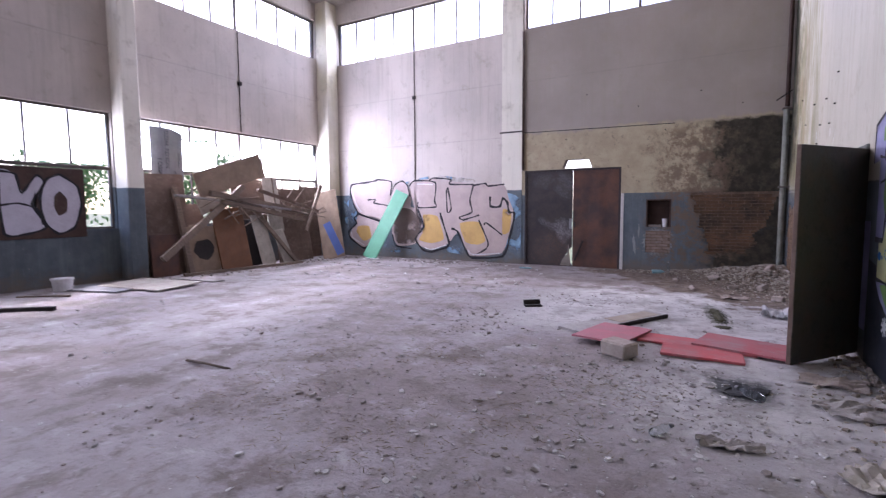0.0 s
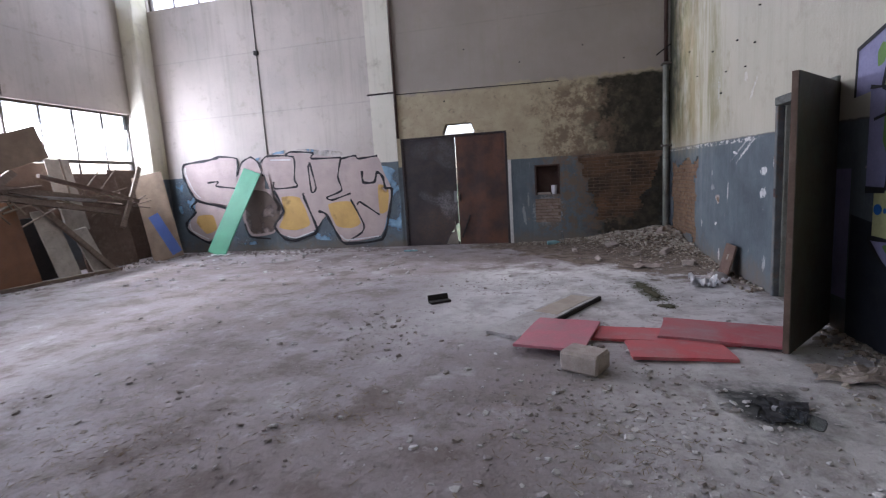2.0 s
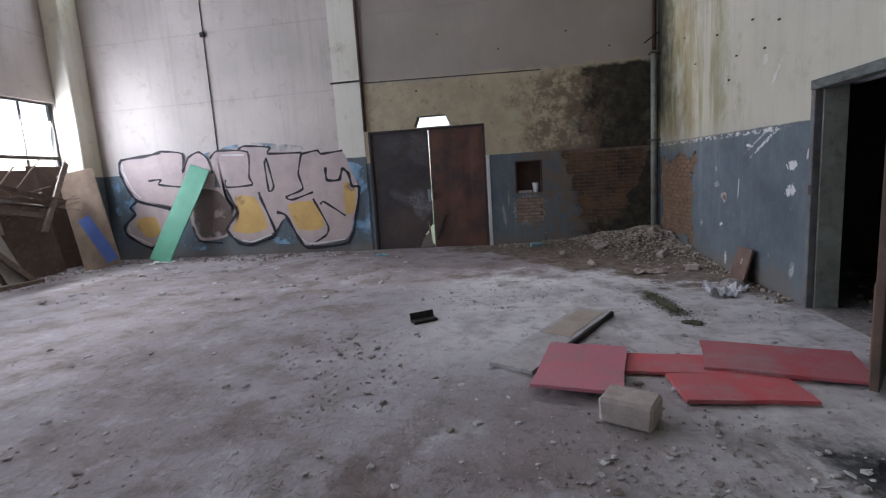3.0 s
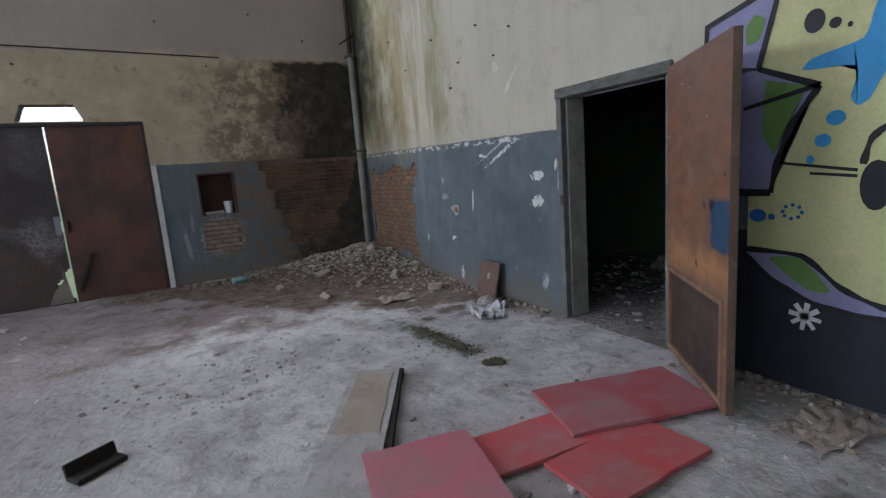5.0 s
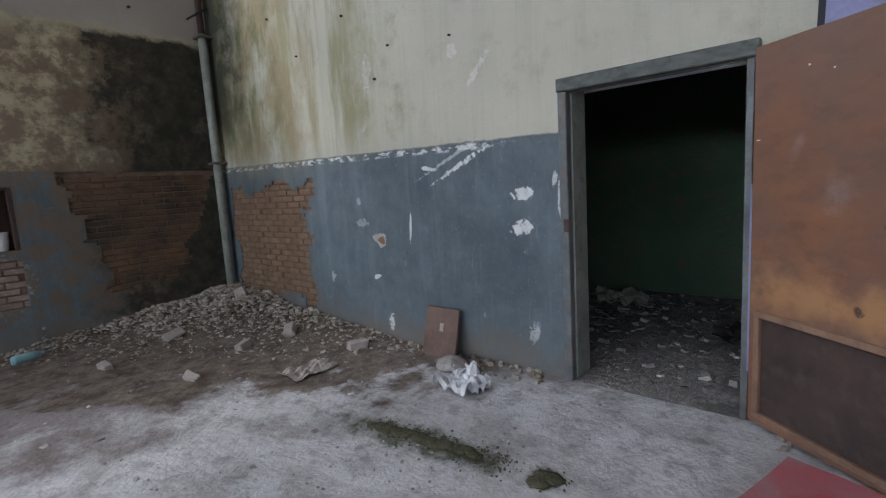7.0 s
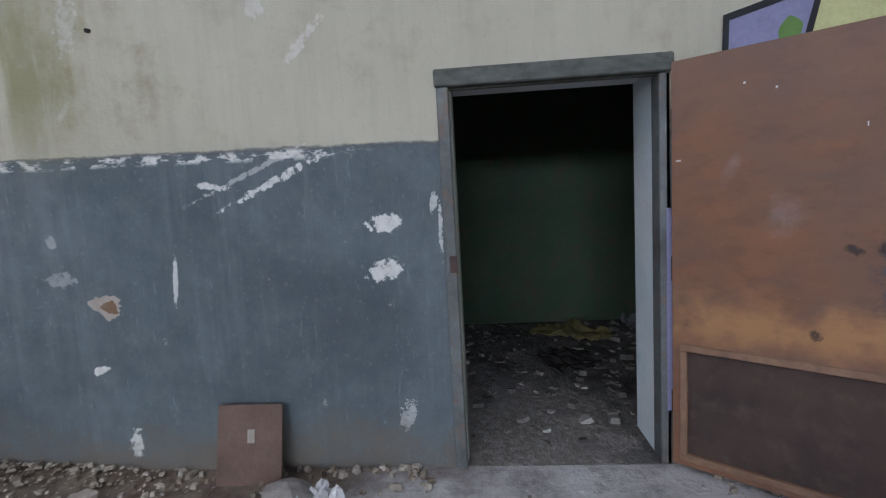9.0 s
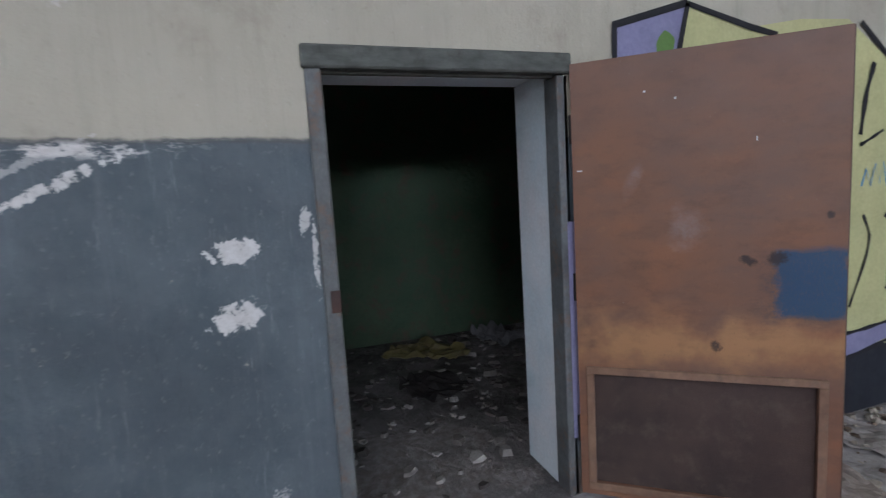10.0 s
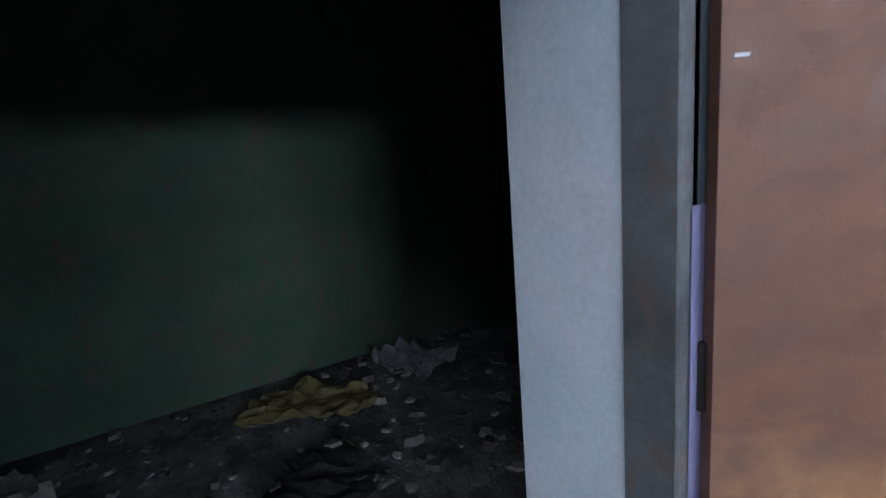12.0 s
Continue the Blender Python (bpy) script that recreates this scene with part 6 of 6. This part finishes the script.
stuff("plaster_flakes", verts, faces, island_material("pale_flakes", ((0.30, 0.27, 0.26), (0.48, 0.46, 0.45), (0.65, 0.64, 0.64), (0.25, 0.22, 0.2))), "pale plaster flakes and paper scraps on the floor", "debris")

# straw and twigs
verts, faces = [], []
for k in range(1500):
    cx, cy = ((-3.2, 2.6), (-2.0, 2.4), (-1.2, 3.1), (-2.4, 4.2), (-0.8, 4.0), (-3.6, 3.6))[k % 6]
    c = Vector((cx + rng.gauss(0, 0.35), cy + rng.gauss(0, 0.28), rng.uniform(0.004, 0.02)))
    d = Vector((rng.uniform(-1, 1), rng.uniform(-1, 1), rng.uniform(-0.1, 0.1))).normalized() * rng.uniform(0.015, 0.07)
    side = Vector((-d.y, d.x, 0)).normalized() * 0.0017
    i = len(verts)
    verts += [c - d / 2 - side, c + d / 2 - side, c + d / 2 + side, c - d / 2 + side, c + Vector((0, 0, 0.003))]
    faces += [(i, i + 1, i + 4), (i + 1, i + 2, i + 4), (i + 2, i + 3, i + 4), (i + 3, i, i + 4)]
stuff("straw", verts, faces, M_STRAW, "dry straw and twigs scattered on the floor", "straw")


# rubble heap in the corner
def heap_height(x, y):
    d = (XR - x) / 2.5 + (YB - y) / 3.4
    return max(0.0, 0.275 * (1 - d)) * (0.85 + 0.5 * noise.noise((x * 1.7, y * 1.7, 0))) + 0.03 * max(0.0, 1.25 - d) * (1 + noise.noise((x * 5, y * 5, 3)))


bm = bmesh.new()
n, m_ = 60, 70
g3 = [[bm.verts.new((XR - 0.002 - 3.0 * i / n, YB - 0.002 - 4.1 * j / m_, 0)) for j in range(m_ + 1)] for i in range(n + 1)]
for row in g3:
    for v in row:
        v.co.z = heap_height(v.co.x, v.co.y) - 0.012 + 0.015 * noise.noise(v.co * 14)
for i in range(n):
    for j in range(m_):
        bm.faces.new([g3[i][j], g3[i + 1][j], g3[i + 1][j + 1], g3[i][j + 1]])
solo("rubble_heap", bm, plain("rubble_soil", (0.19, 0.155, 0.125), (0.115, 0.085, 0.065), 0.95, 5, 50, 1.0, dirt=0.2, dirt_colour=(0.24, 0.21, 0.17), space="World"), Matrix(), "heap of brown soil and plaster rubble in the corner", "rubble", kind="stuff", smooth=True)
verts, faces = [], []
k = 0
while k < 6500:
    x, y = XR - 2.9 * rng.random() ** 1.3, YB - 3.9 * rng.random() ** 1.2
    d = (XR - x) / 2.7 + (YB - y) / 3.6
    if rng.random() > 1.12 - d:
        continue
    size = 0.006 + 0.055 * rng.random() ** 3.2 * (1.2 - 0.8 * d)
    chip_into(verts, faces, Vector((x - 0.03, y - 0.03, heap_height(x, y) + size * 0.1)), size, rng.uniform(0.12, 0.5), rng)
    k += 1
for k in range(420):
    x, y = XR - 0.02 - 0.25 * rng.random() ** 2, rng.uniform(2.5, 9.0)
    if 6.1 < y < 7.5:
        continue
    chip_into(verts, faces, Vector((x, y, 0.006)), rng.uniform(0.01, 0.04), 0.6, rng)
for k in range(160):
    x, y = rng.uniform(-1.9, -0.6), YB - 0.03 - 0.5 * rng.random() ** 2
    chip_into(verts, faces, Vector((x, y, 0.006)), rng.uniform(0.01, 0.035), 0.6, rng)
for k in range(320):
    x, y = rng.uniform(0.7, 1.25), rng.uniform(2.4, 5.3)
    chip_into(verts, faces, Vector((x, y, 0.004)), 0.006 + 0.04 * rng.random() ** 3, 0.4, rng)
stuff("rubble", verts, faces, M_RUBBLE, "broken brick and plaster lumps on the corner heap", "rubble")
for k, (x, y, s) in enumerate(((0.0, 11.2, 0.10), (0.75, 10.2, 0.09), (-0.7, 10.9, 0.07), (0.9, 9.3, 0.09), (0.3, 10.3, 0.08), (0.95, 11.6, 0.11), (-0.35, 9.9, 0.06))):
    bm = boxed((-s, -s * 0.6, -s * 0.45), (s, s * 0.6, s * 0.45), s * 0.12)
    for v in bm.verts:
        v.co *= 1 + 0.25 * noise.noise(v.co * 12 + Vector((k, 0, 0)))
    solo("brick_lump", bm, M_BLOCK, pose(x, y, heap_height(x, y) + s * 0.3, k * 11 - 30, k * 7 - 20, k * 50), "broken pale brick lump on the rubble", "brick", group="brick lumps on the heap")

# moss bits on the floor
verts, faces = [], []
for k in range(700):
    f = rng.random()
    x, y = 0.02 + 0.09 * f + rng.gauss(0, 0.055), 8.05 - 0.95 * f + rng.gauss(0, 0.05)
    if k % 5 == 0:
        x, y = 0.12 + rng.gauss(0, 0.035), 6.90 + rng.gauss(0, 0.04)
    chip_into(verts, faces, Vector((x, y, 0.004)), rng.uniform(0.003, 0.012), rng.uniform(0.2, 0.6), rng)
stuff("moss", verts, faces, M_MOSS, "black-green moss cushions on the concrete", "moss")

bm = bmesh.new()
for k in range(46):
    f = k / 45
    x, y, r = (0.0 + 0.10 * f + rng.gauss(0, 0.025), 8.08 - 0.92 * f, rng.uniform(0.018, 0.05)) if k < 38 else (0.13 + rng.gauss(0, 0.02), 6.92 + rng.gauss(0, 0.025), rng.uniform(0.03, 0.06))
    bmesh.ops.create_icosphere(bm, subdivisions=2, radius=1.0, matrix=Matrix.Translation((x, y, 0.0)) @ Matrix.Diagonal((r, r * 1.3, 0.012, 1)))
for v in bm.verts:
    v.co += Vector((noise.noise(v.co * 30), noise.noise(v.co * 30 + Vector((5, 0, 0))), 0.4 * noise.noise(v.co * 45))) * 0.016
solo("moss_cushion", bm, M_MOSS, Matrix(), "dark green moss cushions growing in a floor joint", "moss", kind="stuff", smooth=True)

# side room litter
verts, faces = [], []
for k in range(700):
    x, y = rng.uniform(1.5, 4.2), rng.uniform(4.6, 9.0)
    chip_into(verts, faces, Vector((x, y, 0.004)), rng.uniform(0.01, 0.06) * (0.5 + rng.random()), rng.uniform(0.1, 0.5), rng)
stuff("side_room_debris", verts, faces, M_DARKCHIPS, "black soot, rubble and scraps on the side room floor", "debris")

# ---- bare bricks where the plaster has fallen ----


def brick_mesh(name, dx, dy, dz, material, seed):
    r = random.Random(seed)
    bm = boxed((-dx / 2, -dy / 2, -dz / 2), (dx / 2, dy / 2, dz / 2), 0.006)
    for v in bm.verts:
        v.co += Vector((r.uniform(-1, 1), r.uniform(-1, 1), r.uniform(-1, 1))) * 0.0022
    return mesh_of(name, bm, material)


rng = random.Random(31)
R_MESH = [brick_mesh("brick", 0.02, 0.235, 0.058, M_BRICK, k) for k in range(4)]
B_MESH = [brick_mesh("brick", 0.235, 0.02, 0.058, M_BRICK_DARK, k) for k in range(4)]
B_PALE = [brick_mesh("brick", 0.235, 0.02, 0.058, M_BRICK_PALE, k + 9) for k in range(3)]
for j in range(26):
    z = 0.05 + j * 0.071
    for i in range(11):
        y = 10.02 + i * 0.249 + (0.125 if j % 2 else 0.0)
        if y < 12.28 and z < 1.72 and rough_patch(y, z, R_PATCH[0], R_PATCH[1], R_PATCH[2] + 0.12, R_PATCH[3] + 0.06):
            ob = new("brick", rng.choice(R_MESH))
            ob.parent = wall_r
            ob.location = (XR + SKIN - 0.002 + rng.uniform(-0.004, 0.004), y, z)
        x = -1.6 + i * 0.249 + (0.125 if j % 2 else 0.0)
        if -0.66 < x < 1.14 and 0.3 < z < 1.80 and b_patch(x, z, 0.12):
            ob = new("brick", rng.choice(B_MESH))
        elif x < -0.7 and 0.3 < z < 1.0 and rough_patch(x, z, -1.2, 0.72, 0.42, 0.36):
            ob = new("brick", rng.choice(B_PALE))
        else:
            continue
        ob.parent = wall_b
        ob.location = (x, YB + SKIN - 0.002 + rng.uniform(-0.004, 0.004), z)
